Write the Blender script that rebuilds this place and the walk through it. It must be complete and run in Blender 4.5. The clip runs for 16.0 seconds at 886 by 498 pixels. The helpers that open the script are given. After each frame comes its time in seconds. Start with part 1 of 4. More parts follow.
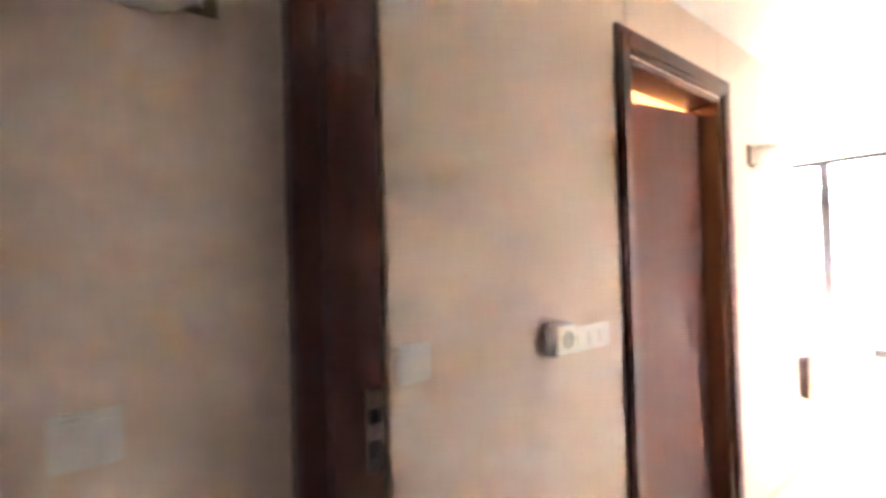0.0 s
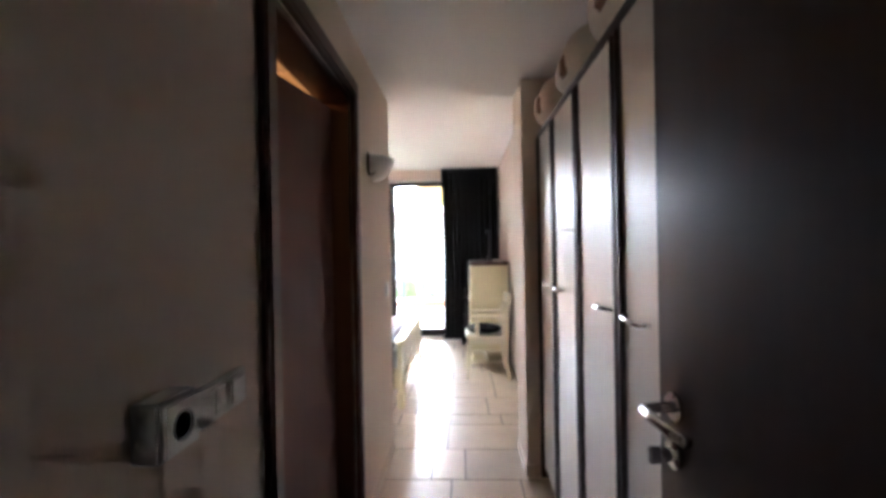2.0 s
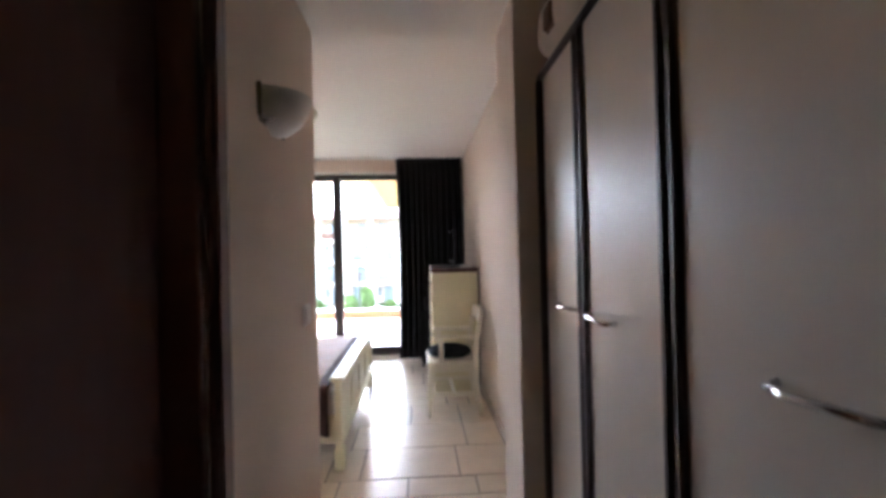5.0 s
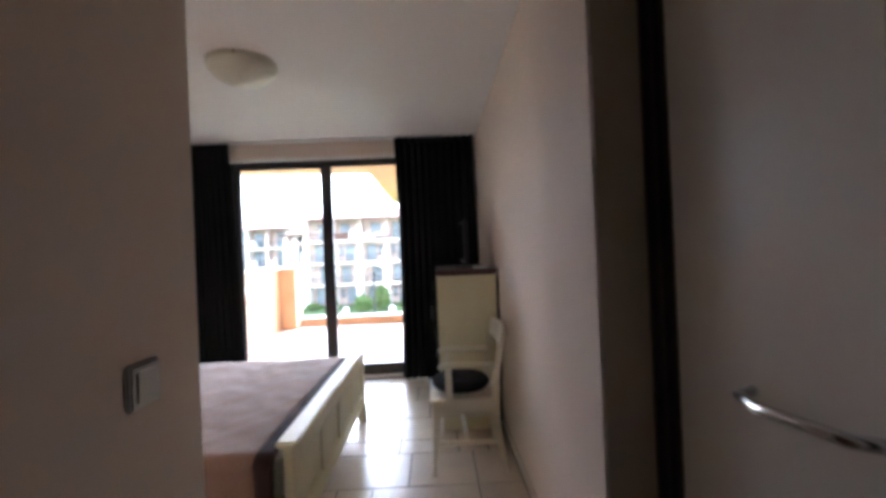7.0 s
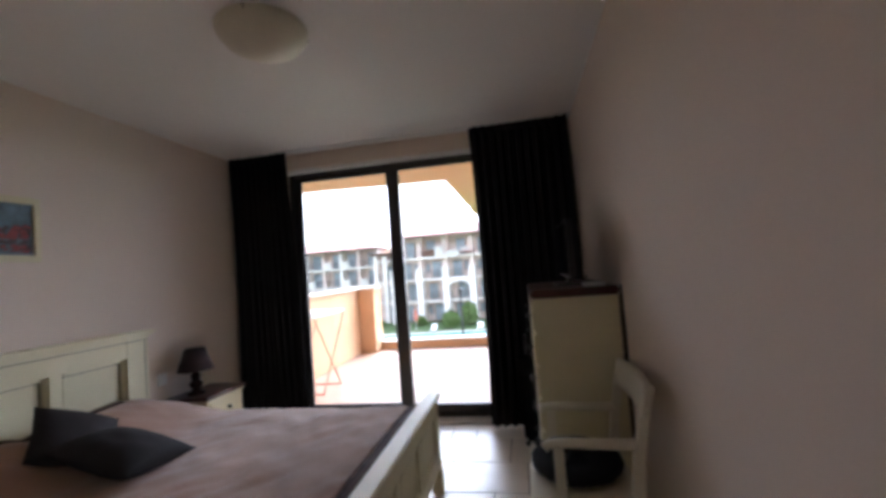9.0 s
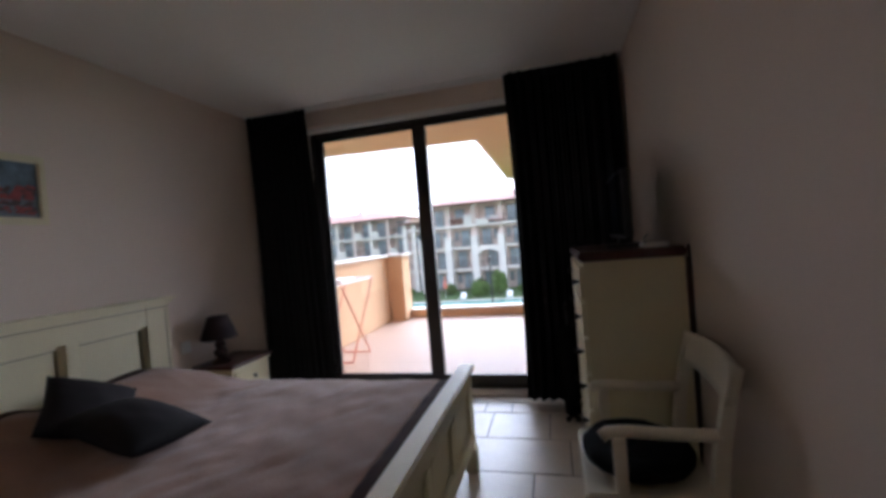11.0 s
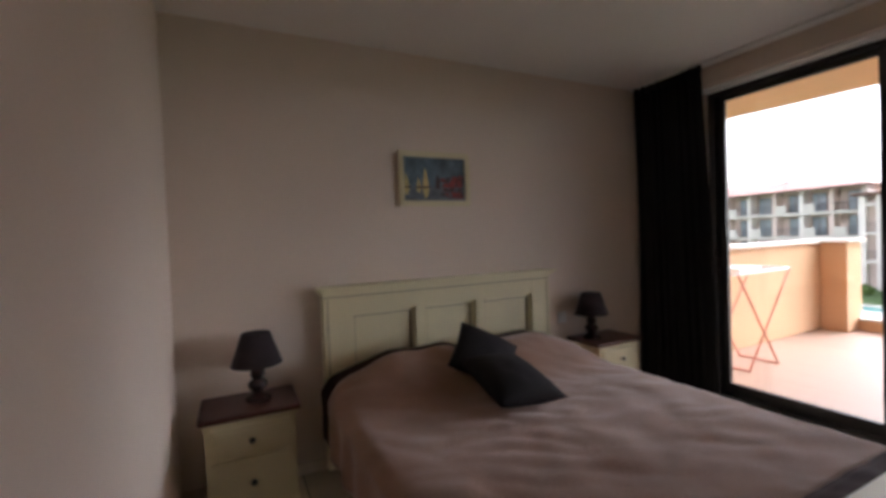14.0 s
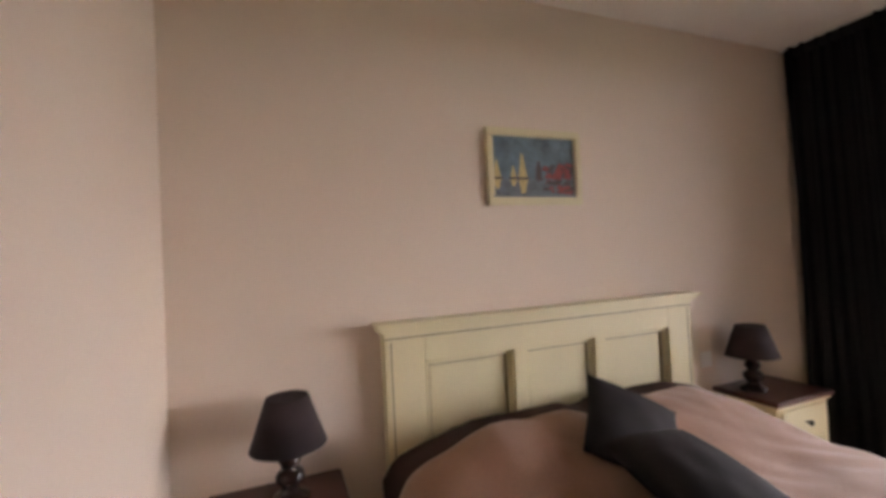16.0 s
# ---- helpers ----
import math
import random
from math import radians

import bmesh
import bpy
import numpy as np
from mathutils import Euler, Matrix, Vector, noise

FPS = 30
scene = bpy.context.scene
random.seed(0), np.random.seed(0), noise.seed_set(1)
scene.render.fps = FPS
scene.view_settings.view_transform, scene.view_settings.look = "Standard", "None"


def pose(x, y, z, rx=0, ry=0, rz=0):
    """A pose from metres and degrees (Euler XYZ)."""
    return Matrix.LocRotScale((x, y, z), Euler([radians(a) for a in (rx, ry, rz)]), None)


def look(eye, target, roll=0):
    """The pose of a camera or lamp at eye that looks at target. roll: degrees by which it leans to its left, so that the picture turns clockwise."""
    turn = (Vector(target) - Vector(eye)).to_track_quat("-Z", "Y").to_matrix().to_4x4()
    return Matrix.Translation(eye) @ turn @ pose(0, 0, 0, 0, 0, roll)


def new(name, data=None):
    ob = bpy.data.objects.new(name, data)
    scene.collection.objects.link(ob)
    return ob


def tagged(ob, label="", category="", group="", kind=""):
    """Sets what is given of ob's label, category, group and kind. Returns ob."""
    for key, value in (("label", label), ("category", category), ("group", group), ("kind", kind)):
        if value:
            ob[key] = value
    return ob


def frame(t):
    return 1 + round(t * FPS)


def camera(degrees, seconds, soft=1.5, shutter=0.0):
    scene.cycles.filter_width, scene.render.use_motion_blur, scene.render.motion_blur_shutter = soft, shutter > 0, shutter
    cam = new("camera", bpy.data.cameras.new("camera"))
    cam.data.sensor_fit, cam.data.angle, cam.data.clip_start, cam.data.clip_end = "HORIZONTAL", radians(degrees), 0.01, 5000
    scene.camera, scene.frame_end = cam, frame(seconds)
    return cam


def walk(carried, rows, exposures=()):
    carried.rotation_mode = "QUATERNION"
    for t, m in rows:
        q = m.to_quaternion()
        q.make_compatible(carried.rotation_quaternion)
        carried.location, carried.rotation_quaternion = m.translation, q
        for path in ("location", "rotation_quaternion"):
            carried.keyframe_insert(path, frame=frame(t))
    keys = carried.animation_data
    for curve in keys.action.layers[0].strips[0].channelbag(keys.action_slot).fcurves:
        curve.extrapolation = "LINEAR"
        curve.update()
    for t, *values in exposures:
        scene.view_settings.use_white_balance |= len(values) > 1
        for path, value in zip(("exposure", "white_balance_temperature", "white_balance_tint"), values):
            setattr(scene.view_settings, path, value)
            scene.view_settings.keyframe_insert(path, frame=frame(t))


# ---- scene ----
cam = camera(91.9, 16.0, soft=3.8, shutter=0.5)
PATH = [
    (0, (-0.211, -0.897, 1.337), (-1.814, 0.299, 1.365), -1.6),
    (0.5, (-0.316, -0.755, 1.358), (-1.613, 0.768, 1.356), -0.4),
    (1, (-0.484, -0.621, 1.352), (-1.191, 1.25, 1.384), -2.47),
    (1.5, (-0.541, -0.562, 1.359), (-0.724, 1.43, 1.375), -1.8),
    (2, (-0.538, -0.543, 1.352), (-0.625, 1.455, 1.349), -1.03),
    (2.5, (-0.55, -0.529, 1.362), (-0.607, 1.47, 1.386), -0.33),
    (3, (-0.573, -0.46, 1.346), (-0.593, 1.538, 1.276), -0.76),
    (3.5, (-0.56, -0.255, 1.329), (-0.591, 1.745, 1.343), -0.06),
    (4, (-0.578, -0.048, 1.339), (-0.55, 1.951, 1.327), -0.95),
    (6.5, (-0.472, 1.059, 1.335), (-0.317, 3.052, 1.401), -0.9),
    (7, (-0.443, 1.296, 1.331), (-0.406, 3.296, 1.339), -2.4),
    (7.5, (-0.416, 1.525, 1.335), (-0.458, 3.524, 1.395), -2.0),
    (8, (-0.392, 1.776, 1.311), (-0.269, 3.772, 1.356), -2.8),
    (8.5, (-0.42, 1.99, 1.332), (-0.349, 3.988, 1.335), -4.1),
    (9, (-0.471, 2.15, 1.329), (-0.826, 4.115, 1.429), -4.4),
    (11.5, (-0.557, 2.501, 1.284), (-1.141, 4.414, 1.235), -4.8),
    (12, (-0.564, 2.599, 1.303), (-1.804, 4.166, 1.389), -2.0),
    (12.5, (-0.56, 2.629, 1.311), (-2.2, 3.773, 1.354), -1.8),
    (13, (-0.551, 2.624, 1.344), (-2.299, 3.594, 1.312), -2.1),
    (13.5, (-0.54, 2.628, 1.342), (-2.291, 3.595, 1.323), -2.2),
    (14, (-0.557, 2.631, 1.329), (-2.352, 3.513, 1.283), -2.2),
    (14.5, (-0.702, 2.646, 1.352), (-2.523, 3.471, 1.301), -2.0),
    (15, (-0.941, 2.656, 1.333), (-2.729, 3.552, 1.367), -3.9),
    (15.5, (-1.16, 2.663, 1.288), (-3.022, 3.393, 1.291), -3.2),
    (16, (-1.417, 2.705, 1.318), (-3.281, 3.43, 1.365), -2.9),
]
EXPOSURES = [(0.0, 9.12, 5870, 15), (0.5, 8.89, 5870, 15), (1.0, 7.72, 5770, 15), (1.5, 6.12, 5520, 14), (2.0, 5.62, 5420, 14), (3.5, 5.12, 5420, 14),
             (4.2, 4.92, 5420, 14), (6.5, 4.32, 5420, 15), (7.0, 3.92, 5420, 15), (8.0, 3.57, 5420, 15), (9.0, 2.9, 5600, 16), (11.5, 1.92, 5500, 17),
             (12.0, 1.52, 5650, 18), (12.5, 1.42, 5750, 19), (13.5, 1.94, 5950, 19), (14.0, 2.42, 6150, 19), (14.5, 2.77, 6350, 20), (15.0, 3.12, 6300, 21),
             (15.5, 3.29, 6400, 21), (16.0, 3.62, 6650, 22)]
walk(cam, [(t, look(eye, target, roll)) for t, eye, target, roll in PATH], EXPOSURES)

# world and light: bright overcast afternoon
world = bpy.data.worlds.new("sky")
scene.world = world
world.use_nodes = True
wn, wl = world.node_tree.nodes, world.node_tree.links
sky = wn.new("ShaderNodeTexSky")
sky.sky_type, sky.sun_disc = "NISHITA", False
sky.sun_elevation, sky.sun_rotation = radians(38), radians(20)
sky.air_density, sky.dust_density = 1.0, 3.0
grey = wn.new("ShaderNodeHueSaturation")
grey.inputs["Saturation"].default_value = 0.3
wl.new(sky.outputs[0], grey.inputs["Color"])
wl.new(grey.outputs[0], wn["Background"].inputs[0])
wn["Background"].inputs[1].default_value = 0.15
sun = new("sun", bpy.data.lights.new("sun", "SUN"))
sun.data.energy, sun.data.angle, sun.data.color = 1.7, radians(80), (0.82, 0.91, 1.0)
sun.matrix_world = look((20, 36, 27), (0, 3, 0))
bath_lamp = new("bathroom_light", bpy.data.lights.new("bathroom_light", "POINT"))
bath_lamp.data.energy, bath_lamp.data.color, bath_lamp.data.shadow_soft_size = 0.35, (1.0, 0.55, 0.18), 0.1
bath_lamp.location = (-1.9, 0.9, 2.2)
# added fill over the landing to lift the entry walls; no fitting there
hall_fill = new("landing_fill", bpy.data.lights.new("landing_fill", "AREA"))
hall_fill.data.energy, hall_fill.data.size, hall_fill.data.color = 0.004, 0.6, (1.0, 0.93, 0.85)
hall_fill.matrix_world = look((-0.3, -2.2, 2.4), (-0.3, -2.19, 0))


# ---------- materials ----------
def material(name, color, rough=0.6, var=0.06, scale=3.0, fine=60.0, bump=0.1, metal=0.0, island=0.0, spec=0.5, dist=0.002):
    """A painted or natural surface: colour with broad and fine variation, and fine relief."""
    m = bpy.data.materials.new(name)
    m.use_nodes = True
    n, l = m.node_tree.nodes, m.node_tree.links
    b = n["Principled BSDF"]
    b.inputs["Roughness"].default_value = rough
    b.inputs["Metallic"].default_value = metal
    b.inputs["Specular IOR Level"].default_value = spec
    geo = n.new("ShaderNodeTexCoord")
    big, small = n.new("ShaderNodeTexNoise"), n.new("ShaderNodeTexNoise")
    big.inputs["Scale"].default_value, small.inputs["Scale"].default_value = scale, fine
    big.inputs["Detail"].default_value, small.inputs["Detail"].default_value = 4, 3
    l.new(geo.outputs["Object"], big.inputs["Vector"])
    l.new(geo.outputs["Object"], small.inputs["Vector"])
    add = n.new("ShaderNodeMath")
    add.operation = "MULTIPLY_ADD"
    l.new(small.outputs["Fac"], add.inputs[0])
    add.inputs[1].default_value = 0.4
    l.new(big.outputs["Fac"], add.inputs[2])
    src = add.outputs[0]
    if island:
        info = n.new("ShaderNodeObjectInfo")
        more = n.new("ShaderNodeMath")
        more.operation = "MULTIPLY_ADD"
        l.new(info.outputs["Random"], more.inputs[0])
        more.inputs[1].default_value = island
        l.new(src, more.inputs[2])
        src = more.outputs[0]
    ramp = n.new("ShaderNodeMapRange")
    ramp.inputs["From Min"].default_value, ramp.inputs["From Max"].default_value = 0.4, 1.0 + island
    ramp.inputs["To Min"].default_value, ramp.inputs["To Max"].default_value = 1 - var, 1 + var
    l.new(src, ramp.inputs["Value"])
    mul = n.new("ShaderNodeVectorMath")
    mul.operation = "SCALE"
    mul.inputs[0].default_value = color
    l.new(ramp.outputs[0], mul.inputs["Scale"])
    l.new(mul.outputs[0], b.inputs["Base Color"])
    if bump:
        bp = n.new("ShaderNodeBump")
        bp.inputs["Strength"].default_value, bp.inputs["Distance"].default_value = bump, dist
        l.new(small.outputs["Fac"], bp.inputs["Height"])
        l.new(bp.outputs[0], b.inputs["Normal"])
    return m


def wood(name, a, c, rough=0.35, stretch=(1, 1, 0.06), scale=26.0, bump=0.15):
    """Stained wood with grain drawn out along one axis."""
    m = bpy.data.materials.new(name)
    m.use_nodes = True
    n, l = m.node_tree.nodes, m.node_tree.links
    b = n["Principled BSDF"]
    b.inputs["Roughness"].default_value = rough
    geo, mp = n.new("ShaderNodeTexCoord"), n.new("ShaderNodeMapping")
    mp.inputs["Scale"].default_value = stretch
    l.new(geo.outputs["Object"], mp.inputs[0])
    tx = n.new("ShaderNodeTexNoise")
    tx.inputs["Scale"].default_value, tx.inputs["Detail"].default_value, tx.inputs["Distortion"].default_value = scale, 6, 0.6
    l.new(mp.outputs[0], tx.inputs["Vector"])
    mix = n.new("ShaderNodeMix")
    mix.data_type = "RGBA"
    mix.inputs["A"].default_value, mix.inputs["B"].default_value = (*a, 1), (*c, 1)
    l.new(tx.outputs["Fac"], mix.inputs["Factor"])
    l.new(mix.outputs["Result"], b.inputs["Base Color"])
    bp = n.new("ShaderNodeBump")
    bp.inputs["Strength"].default_value, bp.inputs["Distance"].default_value = bump, 0.001
    l.new(tx.outputs["Fac"], bp.inputs["Height"])
    l.new(bp.outputs[0], b.inputs["Normal"])
    return m


def glass(name, tint=(1, 1, 1), rough=0.0):
    """A thin clear pane: it lets light through and mirrors a little."""
    m = bpy.data.materials.new(name)
    m.use_nodes = True
    n, l = m.node_tree.nodes, m.node_tree.links
    n.remove(n["Principled BSDF"])
    clear, gloss, mix, fr = n.new("ShaderNodeBsdfTransparent"), n.new("ShaderNodeBsdfGlossy"), n.new("ShaderNodeMixShader"), n.new("ShaderNodeFresnel")
    clear.inputs[0].default_value = (*tint, 1)
    gloss.inputs["Roughness"].default_value = rough
    l.new(fr.outputs[0], mix.inputs[0])
    l.new(clear.outputs[0], mix.inputs[1])
    l.new(gloss.outputs[0], mix.inputs[2])
    l.new(mix.outputs[0], n["Material Output"].inputs[0])
    return m


M_WALL = material("cream wall paint", (0.76, 0.645, 0.545), 0.75, 0.035, 0.8, 140, 0.12, spec=0.3)
M_CEIL = material("white ceiling paint", (0.82, 0.785, 0.75), 0.85, 0.03, 0.7, 120, 0.08, spec=0.2)
M_TILE = material("beige stone tile", (0.62, 0.52, 0.40), 0.28, 0.16, 5.0, 40, 0.06, island=0.5)
M_GROUT = material("grey brown grout", (0.17, 0.14, 0.115), 0.9, 0.15, 20, 200, 0.3)
M_DARKWOOD = wood("dark brown stained wood", (0.055, 0.017, 0.013), (0.10, 0.034, 0.027), 0.32)
M_DOOR = wood("dark chocolate door veneer", (0.030, 0.018, 0.014), (0.055, 0.034, 0.027), 0.29)
M_DOOR.node_tree.nodes["Principled BSDF"].inputs["Specular IOR Level"].default_value = 0.38
M_BATHDOOR = wood("red brown door veneer", (0.105, 0.042, 0.034), (0.155, 0.066, 0.054), 0.38)
M_FRAME = material("dark brown window frame", (0.020, 0.014, 0.012), 0.4, 0.1, 8, 90, 0.05)
M_CREAM = material("cream painted wood", (0.74, 0.67, 0.44), 0.42, 0.05, 4.0, 70, 0.08)
# dark olive for the shade lines painted on the headboard
M_SHADELINE = material("olive shade line colour", (0.24, 0.20, 0.11), 0.6, 0.25, 12, 80, 0.1)
M_CHAIR = material("ivory painted wood", (0.78, 0.72, 0.57), 0.4, 0.05, 5.0, 80, 0.08)
M_TOP = wood("mahogany top", (0.060, 0.018, 0.014), (0.11, 0.034, 0.026), 0.28, (1, 0.08, 1))
M_WARD = material("cream satin wardrobe front", (0.66, 0.60, 0.52), 0.38, 0.03, 2.0, 90, 0.04)
M_STILE = wood("dark wenge edging", (0.028, 0.018, 0.016), (0.055, 0.035, 0.030), 0.45)
M_CHROME = material("polished chrome", (0.72, 0.72, 0.73), 0.14, 0.05, 20, 90, 0.0, metal=1.0)
M_PLASTIC = material("white plastic", (0.80, 0.79, 0.75), 0.4, 0.02, 10, 100, 0.0)
M_GREYPL = material("grey plastic", (0.45, 0.44, 0.43), 0.45, 0.03, 10, 100, 0.0)
M_BLACK = material("black plastic", (0.012, 0.012, 0.013), 0.3, 0.1, 10, 100, 0.03)
M_SCREEN = material("dark glossy screen", (0.010, 0.012, 0.016), 0.08, 0.0, 10, 100, 0.0)
M_CURTAIN = material("dark brown curtain cloth", (0.012, 0.011, 0.012), 0.9, 0.2, 3, 220, 0.5, spec=0.15)
M_SPREAD = material("taupe plush bedspread", (0.33, 0.19, 0.13), 0.85, 0.22, 3.5, 120, 0.6, spec=0.2, dist=0.004)
M_SPREAD.node_tree.nodes["Principled BSDF"].inputs["Sheen Weight"].default_value = 0.35
M_BAND = material("dark brown velvet border", (0.055, 0.028, 0.022), 0.85, 0.2, 6, 120, 0.5, spec=0.2)
M_CUSHION = material("charcoal cushion cloth", (0.017, 0.013, 0.014), 0.8, 0.2, 6, 180, 0.5, spec=0.25)
M_PAD = material("black fluffy seat pad", (0.008, 0.008, 0.009), 0.95, 0.3, 12, 220, 0.9, spec=0.1, dist=0.01)
M_MATTRESS = material("white mattress cloth", (0.75, 0.73, 0.70), 0.85, 0.03, 5, 150, 0.3)
M_SHADE = material("dark plum lamp shade cloth", (0.034, 0.020, 0.022), 0.85, 0.15, 6, 200, 0.4)
M_LAMPBASE = wood("dark turned lamp wood", (0.020, 0.010, 0.009), (0.040, 0.020, 0.016), 0.18)
M_FROST = material("frosted cream glass", (0.72, 0.68, 0.54), 0.35, 0.06, 6, 40, 0.05)
M_SCONCE = material("satin white sconce glass", (0.84, 0.82, 0.76), 0.3, 0.04, 6, 40, 0.05)
M_BRONZE = material("bronze lamp metal", (0.16, 0.12, 0.07), 0.35, 0.1, 20, 90, 0.0, metal=0.8)
M_GLASS = glass("window glass", (0.94, 0.945, 0.945))
M_ORANGE = material("orange exterior render", (0.66, 0.43, 0.255), 0.9, 0.07, 2.0, 120, 0.4, spec=0.2)
M_CAP = material("white parapet cap", (0.66, 0.61, 0.53), 0.7, 0.06, 5, 90, 0.2)
M_TERRACE = material("pale terrace tile", (0.44, 0.305, 0.225), 0.5, 0.05, 3, 60, 0.08, island=0.12)
M_TERRGROUT = material("terrace grout", (0.42, 0.30, 0.235), 0.6, 0.1, 20, 200, 0.2)
M_RACKRED = material("red rack tube", (0.55, 0.17, 0.11), 0.4, 0.05, 10, 90, 0.0)
M_RACKWHITE = material("white coated wire", (0.8, 0.8, 0.8), 0.4, 0.03, 10, 90, 0.0)
M_BEIGE = material("beige travel bag cloth", (0.74, 0.64, 0.50), 0.8, 0.15, 8, 120, 0.4)
M_BROWNBAG = material("brown bag trim", (0.22, 0.12, 0.06), 0.7, 0.15, 8, 120, 0.4)
M_FACADE = material("sand facade render", (0.76, 0.61, 0.52), 0.9, 0.10, 0.4, 6, 0.2)
M_STONE = material("pale stone facade", (0.84, 0.77, 0.69), 0.9, 0.10, 0.6, 8, 0.2)
M_ROOF = material("terracotta roof tiles", (0.42, 0.25, 0.21), 0.85, 0.2, 1.2, 14, 0.5, dist=0.03)
M_RAIL = material("dark balcony rail", (0.05, 0.045, 0.045), 0.5, 0.1, 4, 30, 0.0)
M_WINFAR = material("blue grey far glass", (0.34, 0.40, 0.42), 0.12, 0.3, 0.5, 3, 0.0)
M_BROWNFAR = material("brown timber pergola", (0.14, 0.07, 0.045), 0.7, 0.15, 2, 20, 0.2)
M_GRASS = material("lawn", (0.075, 0.13, 0.035), 0.95, 0.3, 0.3, 8, 0.5, dist=0.03)
M_LEAF = material("shrub leaves", (0.13, 0.20, 0.05), 0.7, 0.35, 3, 20, 0.3)
M_POOL = material("turquoise pool water", (0.13, 0.36, 0.32), 0.15, 0.08, 1, 6, 0.2)
M_PAVE = material("pale poolside paving", (0.55, 0.50, 0.44), 0.85, 0.1, 0.8, 10, 0.2)
M_ARTSKY = material("painted blue grey sky", (0.11, 0.165, 0.20), 0.6, 0.6, 9, 40, 0.3)
M_ARTSEA = material("painted sea", (0.14, 0.165, 0.19), 0.6, 0.5, 22, 60, 0.3)
M_ARTSAIL = material("painted yellow sails", (0.62, 0.50, 0.22), 0.6, 0.25, 30, 80, 0.3)
M_ARTRED = material("painted red roofs", (0.26, 0.05, 0.045), 0.6, 0.4, 30, 80, 0.3)
M_ARTDARK = material("painted dark hull", (0.07, 0.045, 0.04), 0.6, 0.4, 30, 80, 0.3)


# ---------- mesh helpers ----------
def mesh_of(name, bm, mat, smooth=False):
    me = bpy.data.meshes.new(name)
    bmesh.ops.recalc_face_normals(bm, faces=bm.faces)
    bm.to_mesh(me)
    bm.free()
    me.materials.append(mat)
    if smooth:
        me.polygons.foreach_set("use_smooth", [True] * len(me.polygons))
    return me


def part(name, bm, mat, parent=None, label="", smooth=False):
    ob = new(name, mesh_of(name, bm, mat, smooth))
    if parent is not None:
        ob.parent = parent
        ob.matrix_parent_inverse = parent.matrix_basis.inverted()
    return tagged(ob, label)


def thing(name, at, label, category, group="", rz=0):
    e = new(name)
    e.matrix_basis = pose(*at, 0, 0, rz)
    e.empty_display_size = 0.1
    return tagged(e, label, category, group)


def structure(name, bm, mat, label, category, parent=None, smooth=False):
    ob = part(name, bm, mat, parent, "", smooth)
    return tagged(ob, label, category, kind="structure")


def boxes(*specs, bevel=0.0, seg=2):
    """Boxes (x0, x1, y0, y1, z0, z1) in one bmesh, edges eased."""
    bm = bmesh.new()
    for x0, x1, y0, y1, z0, z1 in specs:
        v = bmesh.ops.create_cube(bm, size=1)["verts"]
        for p in v:
            p.co = Vector((x0 + (p.co.x + 0.5) * (x1 - x0), y0 + (p.co.y + 0.5) * (y1 - y0), z0 + (p.co.z + 0.5) * (z1 - z0)))
    if bevel:
        bmesh.ops.bevel(bm, geom=bm.edges[:], offset=bevel, segments=seg, affect="EDGES", clamp_overlap=True)
    return bm


def lathe(profile, n=32, centre=(0, 0, 0), arc=360.0, start=0.0):
    """A turned body from (radius, height) pairs."""
    bm = bmesh.new()
    full = arc >= 360
    cols = n if full else n + 1
    rings = []
    for i in range(cols):
        a = radians(start + arc * i / n)
        rings.append([bm.verts.new((centre[0] + r * math.cos(a), centre[1] + r * math.sin(a), centre[2] + z)) for r, z in profile])
    for i in range(cols if full else cols - 1):
        a, b = rings[i], rings[(i + 1) % cols]
        for j in range(len(profile) - 1):
            bm.faces.new((a[j], b[j], b[j + 1], a[j + 1]))
    bmesh.ops.remove_doubles(bm, verts=bm.verts, dist=1e-5)
    return bm


def tube(points, r, n=10):
    """A round bar along points, with closed ends."""
    bm = bmesh.new()
    pts = [Vector(p) for p in points]
    prev = None
    side = None
    for i, p in enumerate(pts):
        d = (pts[min(i + 1, len(pts) - 1)] - pts[max(i - 1, 0)]).normalized()
        if side is None:
            side = d.orthogonal().normalized()
        side = (side - d * side.dot(d)).normalized()
        up = d.cross(side)
        ring = [bm.verts.new(p + r * (math.cos(6.28318 * k / n) * side + math.sin(6.28318 * k / n) * up)) for k in range(n)]
        if prev:
            for k in range(n):
                bm.faces.new((prev[k], prev[(k + 1) % n], ring[(k + 1) % n], ring[k]))
        else:
            bm.faces.new(ring[::-1])
        prev = ring
    bm.faces.new(prev)
    return bm


def sheet(nu, nv, f):
    """A grid surface f(u, v), u and v from 0 to 1."""
    bm = bmesh.new()
    g = [[bm.verts.new(f(i / nu, j / nv)) for j in range(nv + 1)] for i in range(nu + 1)]
    for i in range(nu):
        for j in range(nv):
            bm.faces.new((g[i][j], g[i + 1][j], g[i + 1][j + 1], g[i][j + 1]))
    return bm


def prism(outline, z0, z1):
    """A flat plate with the outline (x, y) between two heights."""
    bm = bmesh.new()
    lo = [bm.verts.new((x, y, z0)) for x, y in outline]
    hi = [bm.verts.new((x, y, z1)) for x, y in outline]
    bm.faces.new(lo[::-1])
    bm.faces.new(hi)
    for i in range(len(outline)):
        j = (i + 1) % len(outline)
        bm.faces.new((lo[i], lo[j], hi[j], hi[i]))
    return bm


def turned(bm, m):
    bmesh.ops.transform(bm, matrix=m, verts=bm.verts)
    return bm


